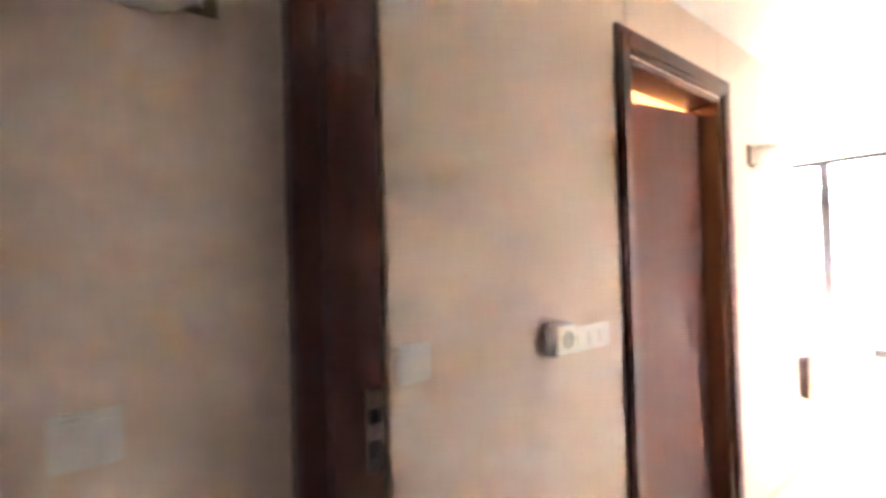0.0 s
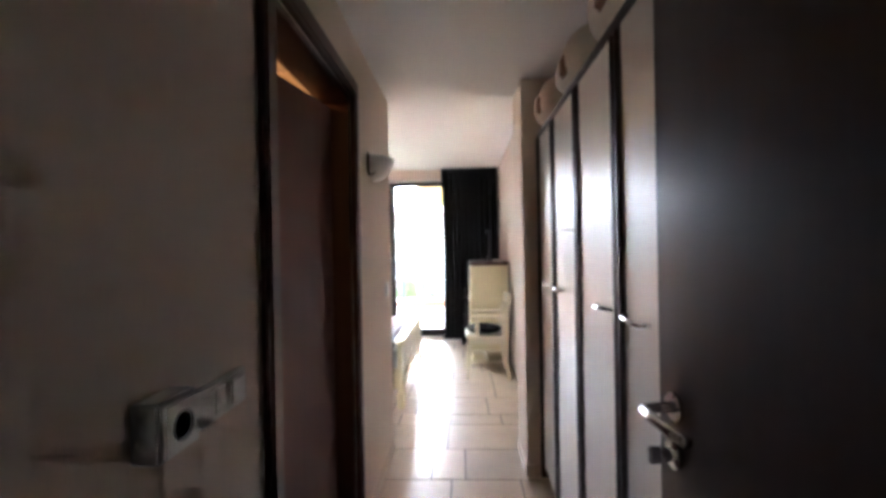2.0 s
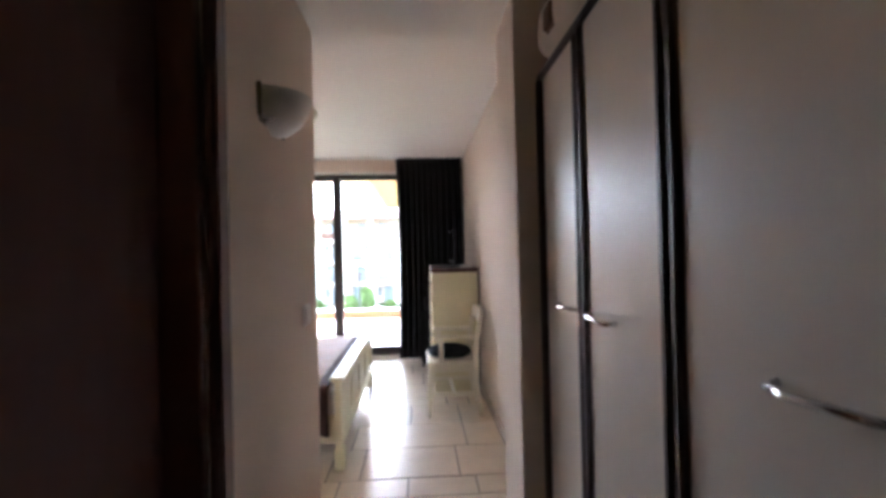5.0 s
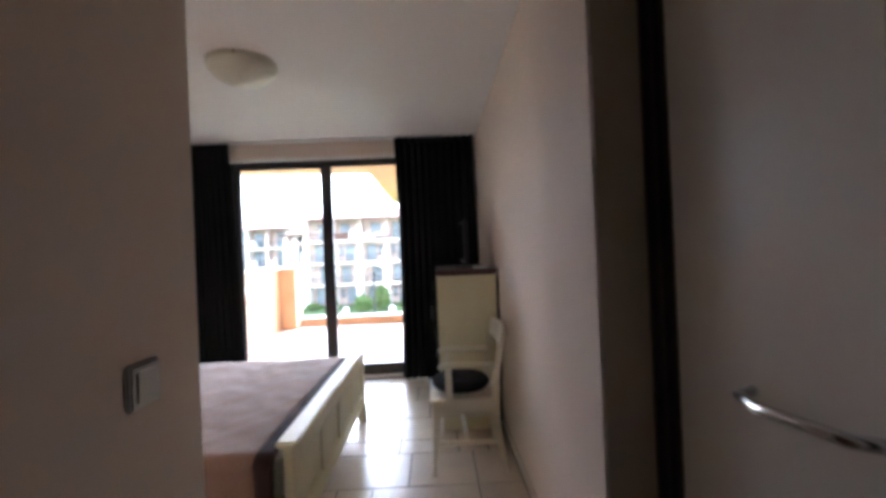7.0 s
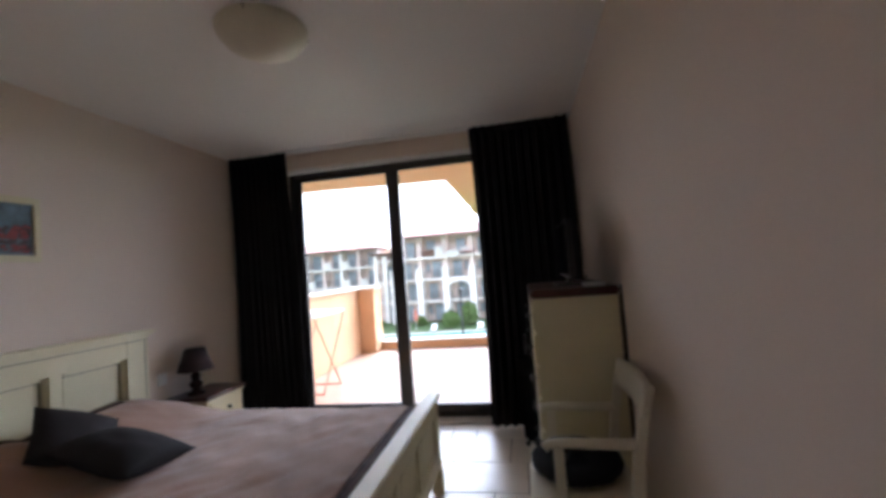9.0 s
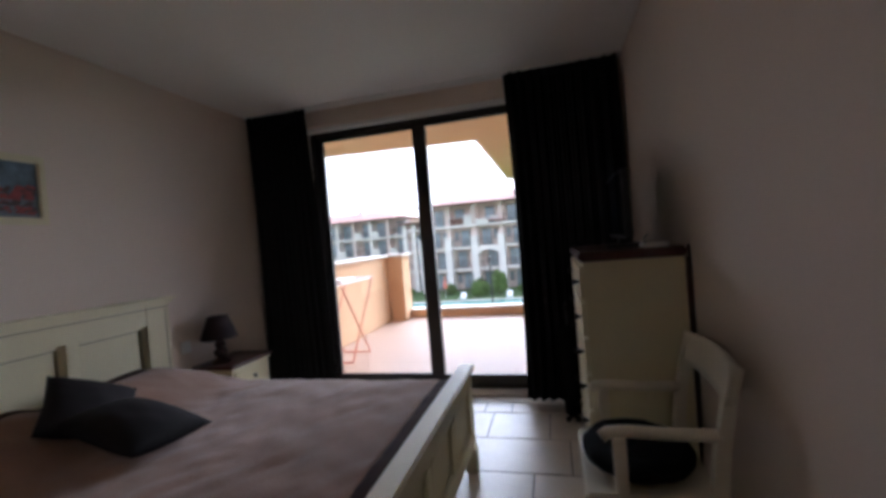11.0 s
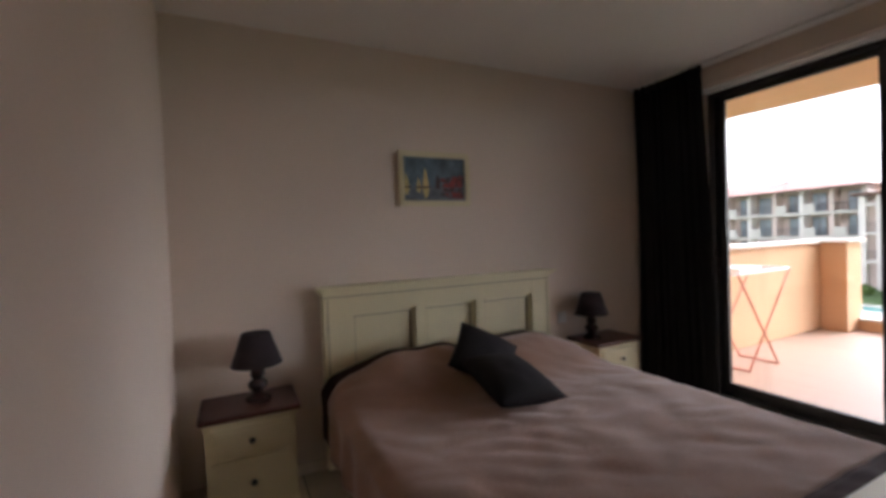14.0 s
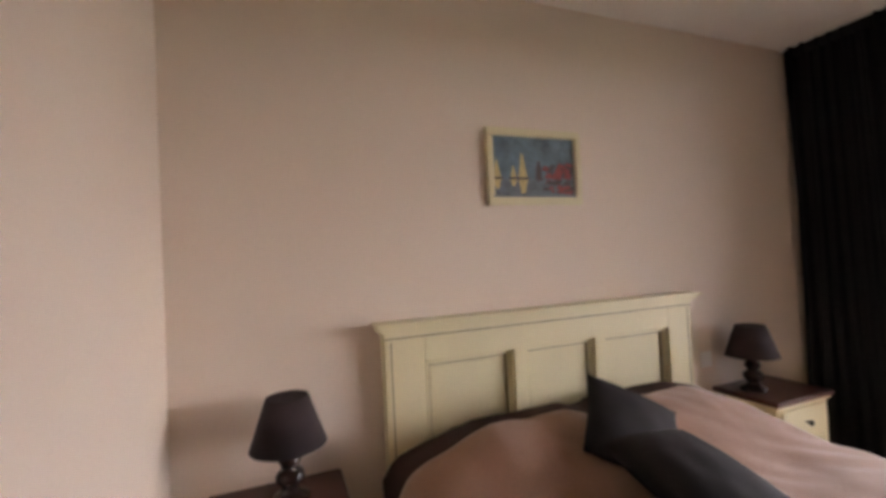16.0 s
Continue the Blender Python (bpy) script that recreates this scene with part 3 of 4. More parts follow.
def bed():
    b = thing("bed", (-2.1, 3.9, 0), "cream painted wooden double bed with panelled headboard", "bed")
    fr, cells = panelled(-3.108, -3.065, 3.08, 4.73, 0.12, 1.03, 0.165, 0.12, 0.22, 3)
    head = part("headboard", boxes((-3.125, -3.108, 3.08, 4.73, 0.12, 1.03)), M_CREAM, b)
    for k, q in enumerate(fr):
        part("stile" if k < 2 or k > 3 else "rail", boxes(q, bevel=0.004), M_CREAM, head)
    for a, c, z0, z1 in cells:
        part("panel", boxes((-3.108, -3.100, a + 0.03, c - 0.03, z0 + 0.03, z1 - 0.03), bevel=0.003), M_CREAM, head)
        for q in ((a, a + 0.02, z0, z1), (c - 0.02, c, z0, z1), (a + 0.02, c - 0.02, z1 - 0.02, z1)):
            part("moulding", boxes((-3.108, -3.080, *q), bevel=0.006), M_CREAM, head)
    part("cornice", boxes((-3.13, -3.055, 3.07, 4.74, 1.03, 1.045), (-3.13, -3.04, 3.055, 4.755, 1.045, 1.062), (-3.13, -3.02, 3.045, 4.765, 1.062, 1.078), bevel=0.004), M_CREAM, head)
    # thin dark strips paint the shade beside mouldings, under the cornice and along stiles
    for a, c, z0, z1 in cells:
        for q in ((a + 0.020, a + 0.026, z0, z1 - 0.02), (c - 0.028, c - 0.020, z0, z1 - 0.02), (a + 0.026, c - 0.028, z1 - 0.027, z1 - 0.02)):
            part("shade_line", boxes((-3.108, -3.099, *q)), M_SHADELINE, head, "painted dark line of shade along the moulding")
    part("shade_line", boxes((-3.066, -3.0635, 3.08, 4.73, 1.012, 1.017)), M_SHADELINE, head, "painted dark line of shade along the moulding")
    for y in (3.105, 4.70):
        part("shade_line", boxes((-3.066, -3.0635, y, y + 0.005, 0.3, 1.0)), M_SHADELINE, head, "painted dark line of shade along the moulding")
    for y in (3.08, 4.61):
        part("leg", boxes((-3.125, -3.085, y, y + 0.12, 0, 0.12), bevel=0.004), M_CREAM, b)
    fr, cells = panelled(-1.097, -1.057, 3.06, 4.785, 0.14, 0.553, 0.10, 0.09, 0.09, 4)
    foot = part("footboard", boxes((-1.096, -1.084, 3.07, 4.775, 0.15, 0.548)), M_CREAM, b)
    for k, q in enumerate(fr):
        part("stile" if k < 2 or k > 3 else "rail", boxes(q, bevel=0.004), M_CREAM, foot)
    for a, c, z0, z1 in cells:
        part("panel", boxes((-1.084, -1.070, a, c, z0, z1)), M_CREAM, foot)
        for q in ((a, a + 0.016, z0, z1), (c - 0.016, c, z0, z1), (a + 0.016, c - 0.016, z1 - 0.016, z1), (a + 0.016, c - 0.016, z0, z0 + 0.016)):
            part("moulding", boxes((-1.070, -1.059, *q), bevel=0.003), M_CREAM, foot)
    part("top_rail", boxes((-1.124, -1.032, 3.04, 4.805, 0.553, 0.583), bevel=0.008), M_CREAM, foot)
    for y in (3.064, 4.71):
        part("leg", boxes((-1.107, -1.047, y - 0.004, y + 0.076, 0, 0.14), bevel=0.005), M_CREAM, b)
    for y in (3.09, 4.69):
        part("side_rail", boxes((-3.085, -1.097, y, y + 0.03, 0.16, 0.33), bevel=0.003), M_CREAM, b)


bed()
mat_t = part("mattress", boxes((-3.07, -1.115, 3.13, 4.68, 0.27, 0.50), bevel=0.03, seg=3), M_MATTRESS)
tagged(mat_t, "white mattress lying in the cream bed frame", "mattress")


def spread_height(x, y):
    """Top of the bedspread: two pillows under it near the headboard."""
    t = max(0.0, min(1.0, (-2.42 - x) / 0.42))
    rise = t * t * (3 - 2 * t)
    side = max(0.0, min(1.0, min(y - 3.06, 4.75 - y) / 0.36))
    dome = side ** 0.55
    dip = 1 - 0.22 * math.exp(-((y - 3.9) / 0.10) ** 2)
    fall = 1 - 0.25 * max(0.0, (-2.95 - x) / 0.1)
    return 0.522 + 0.165 * rise * dome * dip * fall + 0.008 * noise.noise(Vector((x * 3, y * 3, 0))) + 0.008 * noise.noise(Vector((x * 9 + 3 * y, y * 6, 4))) + 0.012 * abs(noise.noise(Vector((x * 7 - 5 * y, y * 3 + 2 * x, 9))))


def bedspread():
    s = thing("bedspread", (-2.1, 3.9, 0.54), "taupe plush bedspread with a dark brown border", "bedspread")
    x0, x1, y0, y1 = -3.06, -1.135, 3.06, 4.75
    drop = 0.27

    def f(u, v):
        x = x0 + (x1 - x0) * u
        w = v * (y1 - y0 + 2 * drop) - drop
        yy = y0 + max(0.0, min(y1 - y0, w))
        over = max(0.0, -w, w - (y1 - y0))
        edge = min(w, (y1 - y0) - w)
        z = spread_height(x, yy) - over
        if 0 <= edge < 0.05:
            z -= 0.03 * (1 - edge / 0.05) ** 2
        if over > 0:
            sgn = -1 if w < 0 else 1
            z -= 0.03
            yy += sgn * (0.012 + 0.014 * math.sin(x * 17 + 2 * math.sin(x * 5)) * min(1, over / 0.12) + 0.02 * over)
        return (x, yy, max(z, 0.2))
    def zone(c):
        return 1 if c.x < x0 + 0.19 else 2 if c.x > x1 - 0.075 else 0
    for name, mat, want, lab in (("cloth", M_SPREAD, 0, ""), ("head_border", M_BAND, 1, "dark brown velvet border band"), ("foot_border", M_BAND, 2, "dark brown velvet border band")):
        bm = sheet(90, 110, f)
        bmesh.ops.delete(bm, geom=[q for q in bm.faces if zone(q.calc_center_median()) != want], context="FACES")
        ob = part(name, bm, mat, s, lab, smooth=True)
        ob.modifiers.new("cloth", "SOLIDIFY").thickness = 0.006


bedspread()


def cushion(at, rx, ry, rz, spin, label, size=0.40, across=0.40):
    c = thing("cushion", at, label, "cushion", "cushions on the bed")
    m = pose(*at, rx, ry, rz) @ pose(0, 0, 0, 0, 0, spin)

    def shell(sign):
        def f(u, v):
            a, b = u * 2 - 1, v * 2 - 1
            t = 0.072 * ((1 - a * a) * (1 - b * b)) ** 0.5
            pin = 1 - 0.07 * (1 - abs(a)) * abs(b) ** 4 - 0.07 * (1 - abs(b)) * abs(a) ** 4
            wr = 0.006 * noise.noise(Vector((a * 3 + at[0], b * 3, sign)))
            return (a * size / 2 * (1 - 0.07 * (1 - b * b) * abs(a) ** 6), b * across / 2 * pin, sign * (t + wr * (1 - a * a) * (1 - b * b)))
        return f
    bm = sheet(22, 22, shell(1))
    low = sheet(22, 22, shell(-1))
    tmp = bpy.data.meshes.new("half")
    low.to_mesh(tmp)
    low.free()
    bm.from_mesh(tmp)
    bpy.data.meshes.remove(tmp)
    bmesh.ops.remove_doubles(bm, verts=bm.verts, dist=1e-4)
    part("cover", turned(bm, m), M_CUSHION, c, smooth=True)


cushion((-2.67, 3.91, 0.65), 0, 40, 6, -42, "charcoal cloth cushion propped against the covered pillows", 0.37, 0.37)
cushion((-2.375, 3.875, 0.607), -2, 9, -7, 0, "charcoal cloth cushion lying flat on the bedspread", 0.52, 0.36)


# ---------- bedside tables and lamps ----------
def nightstand(y0, y1, label):
    xf, xb, zt = -2.79, -3.135, 0.535
    n = thing("nightstand", ((xf + xb) / 2, (y0 + y1) / 2, 0), label, "nightstand", "nightstands beside the bed")
    part("top", boxes((xb, xf, y0, y1, zt - 0.025, zt), bevel=0.006), M_TOP, n, "dark mahogany top")
    part("body", boxes((xb, xf - 0.028, y0 + 0.025, y1 - 0.025, 0.06, zt - 0.04), bevel=0.003), M_CREAM, n)
    part("cornice", boxes((xb, xf - 0.012, y0 + 0.012, y1 - 0.012, zt - 0.042, zt - 0.025), bevel=0.005), M_CREAM, n)
    part("plinth", boxes((xb, xf - 0.022, y0 + 0.018, y1 - 0.018, 0.0, 0.07), bevel=0.005), M_CREAM, n)
    for z0, z1 in ((0.335, 0.48), (0.09, 0.32)):
        d = part("drawer", boxes((xf - 0.029, xf - 0.014, y0 + 0.05, y1 - 0.05, z0, z1), bevel=0.004), M_CREAM, n)
        part("inset", boxes((xf - 0.0145, xf - 0.010, y0 + 0.075, y1 - 0.075, z0 + 0.025, z1 - 0.025), bevel=0.002), M_CREAM, d)
        part("knob", turned(lathe([(0, 0), (0.007, 0), (0.006, 0.010), (0.013, 0.016), (0.014, 0.022), (0.009, 0.028), (0, 0.029)], 18), Matrix.Translation((xf - 0.0105, (y0 + y1) / 2, (z0 + z1) / 2)) @ Euler((0, radians(90), 0)).to_matrix().to_4x4()), M_BLACK, d, "small dark round knob", smooth=True)


nightstand(2.45, 2.905, "cream nightstand with dark top beside the wall corner")
nightstand(4.935, 5.39, "cream nightstand with dark top beside the curtain")


def table_lamp(x, y, label):
    z = 0.535
    t = thing("table_lamp", (x, y, z), label, "table lamp", "table lamps on nightstands")
    part("base", lathe([(0, 0), (0.062, 0), (0.064, 0.008), (0.058, 0.018), (0.036, 0.028), (0.026, 0.04), (0.03, 0.05), (0.045, 0.066), (0.048, 0.082), (0.038, 0.098), (0.022, 0.106), (0.03, 0.116), (0.038, 0.13), (0.034, 0.146), (0.02, 0.158), (0.014, 0.175), (0.012, 0.20), (0, 0.20)], 32, (x, y, z)), M_LAMPBASE, t, smooth=True)
    part("shade", lathe([(0.124, 0.184), (0.126, 0.182), (0.070, 0.345), (0.067, 0.345), (0.122, 0.186)], 40, (x, y, z)), M_SHADE, t, "plum-dark conical cloth shade", smooth=True)
    part("finial", lathe([(0, 0.338), (0.065, 0.338), (0.065, 0.342), (0.0, 0.342)], 24, (x, y, z)), M_SHADE, t)


table_lamp(-2.985, 2.72, "small dark table lamp with conical shade near corner")
table_lamp(-2.985, 5.06, "small dark table lamp with conical shade near curtain")


# ---------- picture ----------
def picture():
    p = thing("picture", (XL, 3.84, 1.75), "framed sailing boat painting in pale wooden frame", "painting")
    y0, y1, z0, z1, x = 3.595, 4.115, 1.548, 1.905, XL + 0.001
    w = 0.038
    part("frame", boxes((x, x + 0.022, y0, y1, z1 - w, z1), (x, x + 0.022, y0, y1, z0, z0 + w), (x, x + 0.022, y0, y0 + w, z0 + w, z1 - w), (x, x + 0.022, y1 - w, y1, z0 + w, z1 - w), bevel=0.006), M_CREAM, p)
    zm = z0 + 0.125
    c = part("canvas", boxes((x, x + 0.010, y0 + w, y1 - w, zm, z1 - w)), M_ARTSKY, p)
    part("painted_sea", boxes((x, x + 0.010, y0 + w, y1 - w, z0 + w, zm)), M_ARTSEA, p)
    rng = random.Random(4)

    def patch(name, pts, mat, lift):
        bm = bmesh.new()
        v = [bm.verts.new((x + 0.010 + lift, a, b)) for a, b in pts]
        bm.faces.new(v)
        part(name, bm, mat, c)
    for yc, h, wd in ((3.65, 0.085, 0.04), (3.735, 0.06, 0.035), (3.785, 0.12, 0.05)):
        patch("painted_sail", [(yc - wd / 2, zm), (yc - wd * 0.1, zm + h), (yc + wd * 0.1, zm + h * 0.9), (yc + wd / 2, zm)], M_ARTSAIL, 0.001)
        patch("painted_reflection", [(yc - wd / 2, zm - 0.006), (yc - wd * 0.2, zm - h * 0.6), (yc + wd * 0.2, zm - h * 0.55), (yc + wd / 2, zm - 0.006)], M_ARTSAIL, 0.001)
        patch("painted_hull", [(yc - wd * 0.7, zm + 0.004), (yc + wd * 0.7, zm + 0.006), (yc + wd * 0.6, zm - 0.006), (yc - wd * 0.6, zm - 0.006)], M_ARTDARK, 0.0015)
    for k in range(18):
        yc, zc = 3.90 + 0.15 * rng.random(), zm + 0.01 + 0.06 * rng.random()
        s = 0.014 + 0.02 * rng.random()
        patch("painted_roof", [(yc - s, zc - s * 0.5), (yc - s * 0.3, zc + s * 0.7), (yc + s, zc + s * 0.4), (yc + s * 0.8, zc - s * 0.6)], M_ARTRED if k % 3 else M_ARTDARK, 0.0018 + k * 0.0001)
        patch("painted_reflection", [(yc - s, 2 * zm - zc - s * 0.4), (yc, 2 * zm - zc + s * 0.5), (yc + s * 0.9, 2 * zm - zc + s * 0.2), (yc + s * 0.4, 2 * zm - zc - s * 0.5)], M_ARTRED if k % 2 else M_ARTDARK, 0.0018 + k * 0.0001)
    patch("painted_tower", [(3.855, zm - 0.01), (3.857, zm + 0.05), (3.872, zm + 0.09), (3.885, zm + 0.05), (3.89, zm - 0.01)], M_ARTDARK, 0.003)


picture()


# ---------- dresser, screen, chair ----------
def dresser():
    x0, x1, y0, y1, z1 = -0.425, 0.0, 4.475, 5.36, 1.187
    d = thing("dresser", (-0.2, 4.9, 0), "tall cream chest of drawers with dark mahogany top", "dresser")
    part("top", boxes((x0 - 0.02, x1 + 0.005, y0 - 0.015, y1 + 0.015, z1 - 0.045, z1), bevel=0.01), M_TOP, d, "dark mahogany top")
    part("body", boxes((x0, x1, y0, y1, 0.06, z1 - 0.045), bevel=0.003), M_CREAM, d)
    part("plinth", boxes((x0 - 0.006, x1, y0 - 0.008, y1 + 0.008, 0, 0.09), bevel=0.006), M_CREAM, d)
    part("back_panel", boxes((x1, x1 + 0.008, y0 - 0.006, y1, 0.06, z1 - 0.05)), M_TOP, d)
    n = 6
    h = (z1 - 0.06 - 0.11) / n
    for i in range(n):
        a = 0.11 + i * h
        for c0, c1 in ((y0 + 0.02, (y0 + y1) / 2 - 0.005), ((y0 + y1) / 2 + 0.005, y1 - 0.02)):
            w = part("drawer", boxes((x0 - 0.018, x0, c0, c1, a + 0.006, a + h - 0.006), bevel=0.004), M_CREAM, d)
            part("knob", turned(lathe([(0, 0), (0.007, 0), (0.006, 0.012), (0.014, 0.018), (0.015, 0.024), (0.009, 0.031), (0, 0.032)], 16), Matrix.Translation((x0 - 0.018, c0 + (0.09 if c0 < 4.7 else 0.30), a + h / 2)) @ Euler((0, radians(-90), 0)).to_matrix().to_4x4()), M_BLACK, w, "small dark round knob", smooth=True)


dresser()
tv = thing("television", (-0.2, 4.85, 1.20), "small black flat television on the dresser", "television")
part("screen_housing", boxes((-0.225, -0.185, 4.56, 5.12, 1.232, 1.562), bevel=0.008), M_BLACK, tv)
part("screen", boxes((-0.2275, -0.2255, 4.575, 5.105, 1.252, 1.547)), M_SCREEN, tv)
part("stand_neck", boxes((-0.215, -0.18, 4.80, 4.88, 1.197, 1.247), bevel=0.005), M_BLACK, tv)
part("stand_foot", boxes((-0.29, -0.11, 4.70, 4.98, 1.187, 1.200), bevel=0.005), M_BLACK, tv)
rem = thing("receiver_box", (-0.1, 4.56, 1.20), "small white receiver box lying on dresser", "receiver")
part("case", boxes((-0.16, -0.05, 4.50, 4.60, 1.1875, 1.209), bevel=0.005), M_PLASTIC, rem)
part("aerial", tube([(-0.15, 4.51, 1.207), (-0.155, 4.505, 1.227), (-0.14, 4.50, 1.247)], 0.004, 8), M_BLACK, rem)
cab = part("power_cable", tube([(0.012, 4.469, 1.19), (0.011, 4.457, 1.13), (0.010, 4.455, 0.8), (0.009, 4.455, 0.45), (0.0, 4.462, 0.2), (-0.01, 4.44, 0.06), (-0.015, 4.40, 0.008)], 0.005, 8), M_BLACK, smooth=True)
tagged(cab, "black power cable hanging down behind the dresser", "cable")
strip = thing("power_strip", (-0.05, 4.36, 0), "black power strip lying on the floor tiles", "power strip")
part("body", boxes((-0.09, -0.03, 4.30, 4.47, 0.0, 0.045), bevel=0.008), M_BLACK, strip)
part("plug", lathe([(0, 0.045), (0.02, 0.045), (0.021, 0.075), (0.012, 0.095), (0, 0.096)], 16, (-0.06, 4.35, 0)), M_BLACK, strip, smooth=True)
case = thing("suitcase", (-0.50, 5.49, 0), "slim black upright suitcase between curtain and dresser", "suitcase")
part("shell", boxes((-0.555, -0.45, 5.37, 5.62, 0.035, 0.66), bevel=0.025, seg=3), M_PAD, case)
part("carry_handle", tube([(-0.50, 5.42, 0.655), (-0.50, 5.42, 0.76), (-0.50, 5.435, 0.78), (-0.50, 5.555, 0.78), (-0.50, 5.57, 0.76), (-0.50, 5.57, 0.655)], 0.008, 10), M_BLACK, case, smooth=True)
for y in (5.41, 5.58):
    for x in (-0.535, -0.47):
        part("wheel", turned(lathe([(0, -0.01), (0.017, -0.01), (0.0185, 0), (0.017, 0.01), (0, 0.01)], 18), Matrix.Translation((x, y, 0.0185)) @ Euler((radians(90), 0, 0)).to_matrix().to_4x4()), M_BLACK, case)


def armchair():
    c = thing("armchair", (-0.28, 4.08, 0), "ivory painted wooden armchair with a black seat pad", "chair")
    y0, y1, xf, xb = 3.82, 4.315, -0.50, -0.125
    part("seat", boxes((xf - 0.01, xb + 0.02, y0 + 0.005, y1 - 0.005, 0.425, 0.452), bevel=0.010, seg=3), M_CHAIR, c)
    for a, b in ((y0 + 0.02, y0 + 0.042), (y1 - 0.042, y1 - 0.02)):
        part("apron", boxes((xf + 0.03, xb, a, b, 0.365, 0.425), bevel=0.003), M_CHAIR, c)
    for a, b in ((xf + 0.02, xf + 0.042), (xb - 0.03, xb - 0.008)):
        part("apron", boxes((a, b, y0 + 0.042, y1 - 0.042, 0.365, 0.425), bevel=0.003), M_CHAIR, c)
    for y in (y0 + 0.032, y1 - 0.032):
        bm = bmesh.new()
        prev = None
        for z, x, r in ((0, xf + 0.0, 0.013), (0.12, xf + 0.012, 0.015), (0.3, xf + 0.028, 0.020), (0.40, xf + 0.03, 0.023), (0.425, xf + 0.03, 0.023)):
            ring = [bm.verts.new((x + dx * r, y + dy * r, z)) for dx, dy in ((-1, -1), (1, -1), (1, 1), (-1, 1))]
            if prev:
                for k in range(4):
                    bm.faces.new((prev[k], prev[(k + 1) % 4], ring[(k + 1) % 4], ring[k]))
            else:
                bm.faces.new(ring[::-1])
            prev = ring
        bm.faces.new(prev)
        part("front_leg", bm, M_CHAIR, c)
        post = bmesh.new()
        prev = None
        for z, x, r in ((0, xb + 0.05, 0.015), (0.2, xb + 0.02, 0.018), (0.43, xb + 0.0, 0.021), (0.60, xb + 0.018, 0.019), (0.77, xb + 0.05, 0.018), (0.845, xb + 0.072, 0.016)):
            ring = [post.verts.new((x + dx * r, y + dy * r, z)) for dx, dy in ((-1, -1), (1, -1), (1, 1), (-1, 1))]
            if prev:
                for k in range(4):
                    post.faces.new((prev[k], prev[(k + 1) % 4], ring[(k + 1) % 4], ring[k]))
            else:
                post.faces.new(ring[::-1])
            prev = ring
        post.faces.new(prev)
        part("back_post", post, M_CHAIR, c)
        part("armrest", tube([(xf + 0.055, y, 0.626), (xf + 0.07, y, 0.640), (xf + 0.13, y, 0.645), (xf + 0.28, y, 0.638), (xb + 0.02, y, 0.64)], 0.020, 12), M_CHAIR, c, smooth=True)
        part("arm_support", boxes((xf + 0.085, xf + 0.125, y - 0.017, y + 0.017, 0.43, 0.632), bevel=0.006), M_CHAIR, c)
        part("stretcher", boxes((xf + 0.02, xb + 0.02, y - 0.01, y + 0.01, 0.17, 0.20), bevel=0.004), M_CHAIR, c)
    part("cross_stretcher", boxes((-0.31, -0.285, y0 + 0.042, y1 - 0.042, 0.172, 0.198), bevel=0.004), M_CHAIR, c)

    def crest(u, v):
        y = y0 + 0.01 + (y1 - y0 - 0.02) * u
        z = 0.735 + 0.118 * v + 0.008 * math.sin(3.1416 * u)
        return (xb + 0.048 + 0.026 * v + 0.02 * math.sin(3.1416 * u), y, z)
    ob = part("top_rail", sheet(14, 4, crest), M_CHAIR, c, smooth=True)
    ob.modifiers.new("rail", "SOLIDIFY").thickness = 0.022


armchair()


def seat_pad():
    p = thing("seat_pad", (-0.315, 4.068, 0.452), "round black fluffy pad lying on the armchair", "cushion")

    def f(u, v):
        a, ph = u * 6.28318, (v - 0.5) * 3.1416
        k = 1 + 0.05 * noise.noise(Vector((3 * math.cos(a), 3 * math.sin(a), 2 * ph)))
        r = 0.21 * max(0.0, math.cos(ph)) ** 0.35 * k
        return (-0.315 + 0.88 * r * math.cos(a), 4.068 + 1.05 * r * math.sin(a), 0.455 + 0.036 + 0.034 * math.sin(ph) * k)
    bm = sheet(48, 16, f)
    bmesh.ops.remove_doubles(bm, verts=bm.verts, dist=1e-4)
    part("cover", bm, M_PAD, p, smooth=True)
    rim = [(-0.315 + 0.182 * math.cos(k * 0.2618), 4.068 + 0.216 * math.sin(k * 0.2618), 0.486) for k in range(25)]
    part("piping", tube(rim, 0.006, 8), M_BLACK, p, "thin black piping round the edge", smooth=True)


seat_pad()

# ---------- balcony ----------
structure("balcony_floor", boxes((-3.9, 3.2, 6.15, 10.06, -0.30, -0.034)), M_TERRGROUT, "pale terracotta tiled balcony floor", "floor")
structure("balcony_parapet", boxes((-3.64, -3.40, 6.15, 9.86, -0.03, 1.095), bevel=0.005), M_ORANGE, "orange rendered balcony side wall", "parapet")
structure("balcony_pier", boxes((-3.398, -3.12, 9.47, 9.86, -0.03, 1.095), bevel=0.006), M_ORANGE, "orange rendered pier at the balcony corner", "pier")
structure("parapet_cap", prism([(-3.36, 6.15), (-3.36, 9.43), (-3.08, 9.43), (-3.08, 9.90), (-3.68, 9.90), (-3.68, 6.15)], 1.096, 1.132), M_CAP, "white coping on the balcony wall", "coping")
structure("balcony_kerb", boxes((-3.118, 3.2, 9.76, 10.0, -0.03, 0.085), bevel=0.006), M_ORANGE, "low orange kerb along the balcony edge", "kerb")
structure("kerb_cap", boxes((-3.118, 3.2, 9.74, 10.03, 0.086, 0.12), bevel=0.005), M_CAP, "white coping on the balcony kerb", "coping")
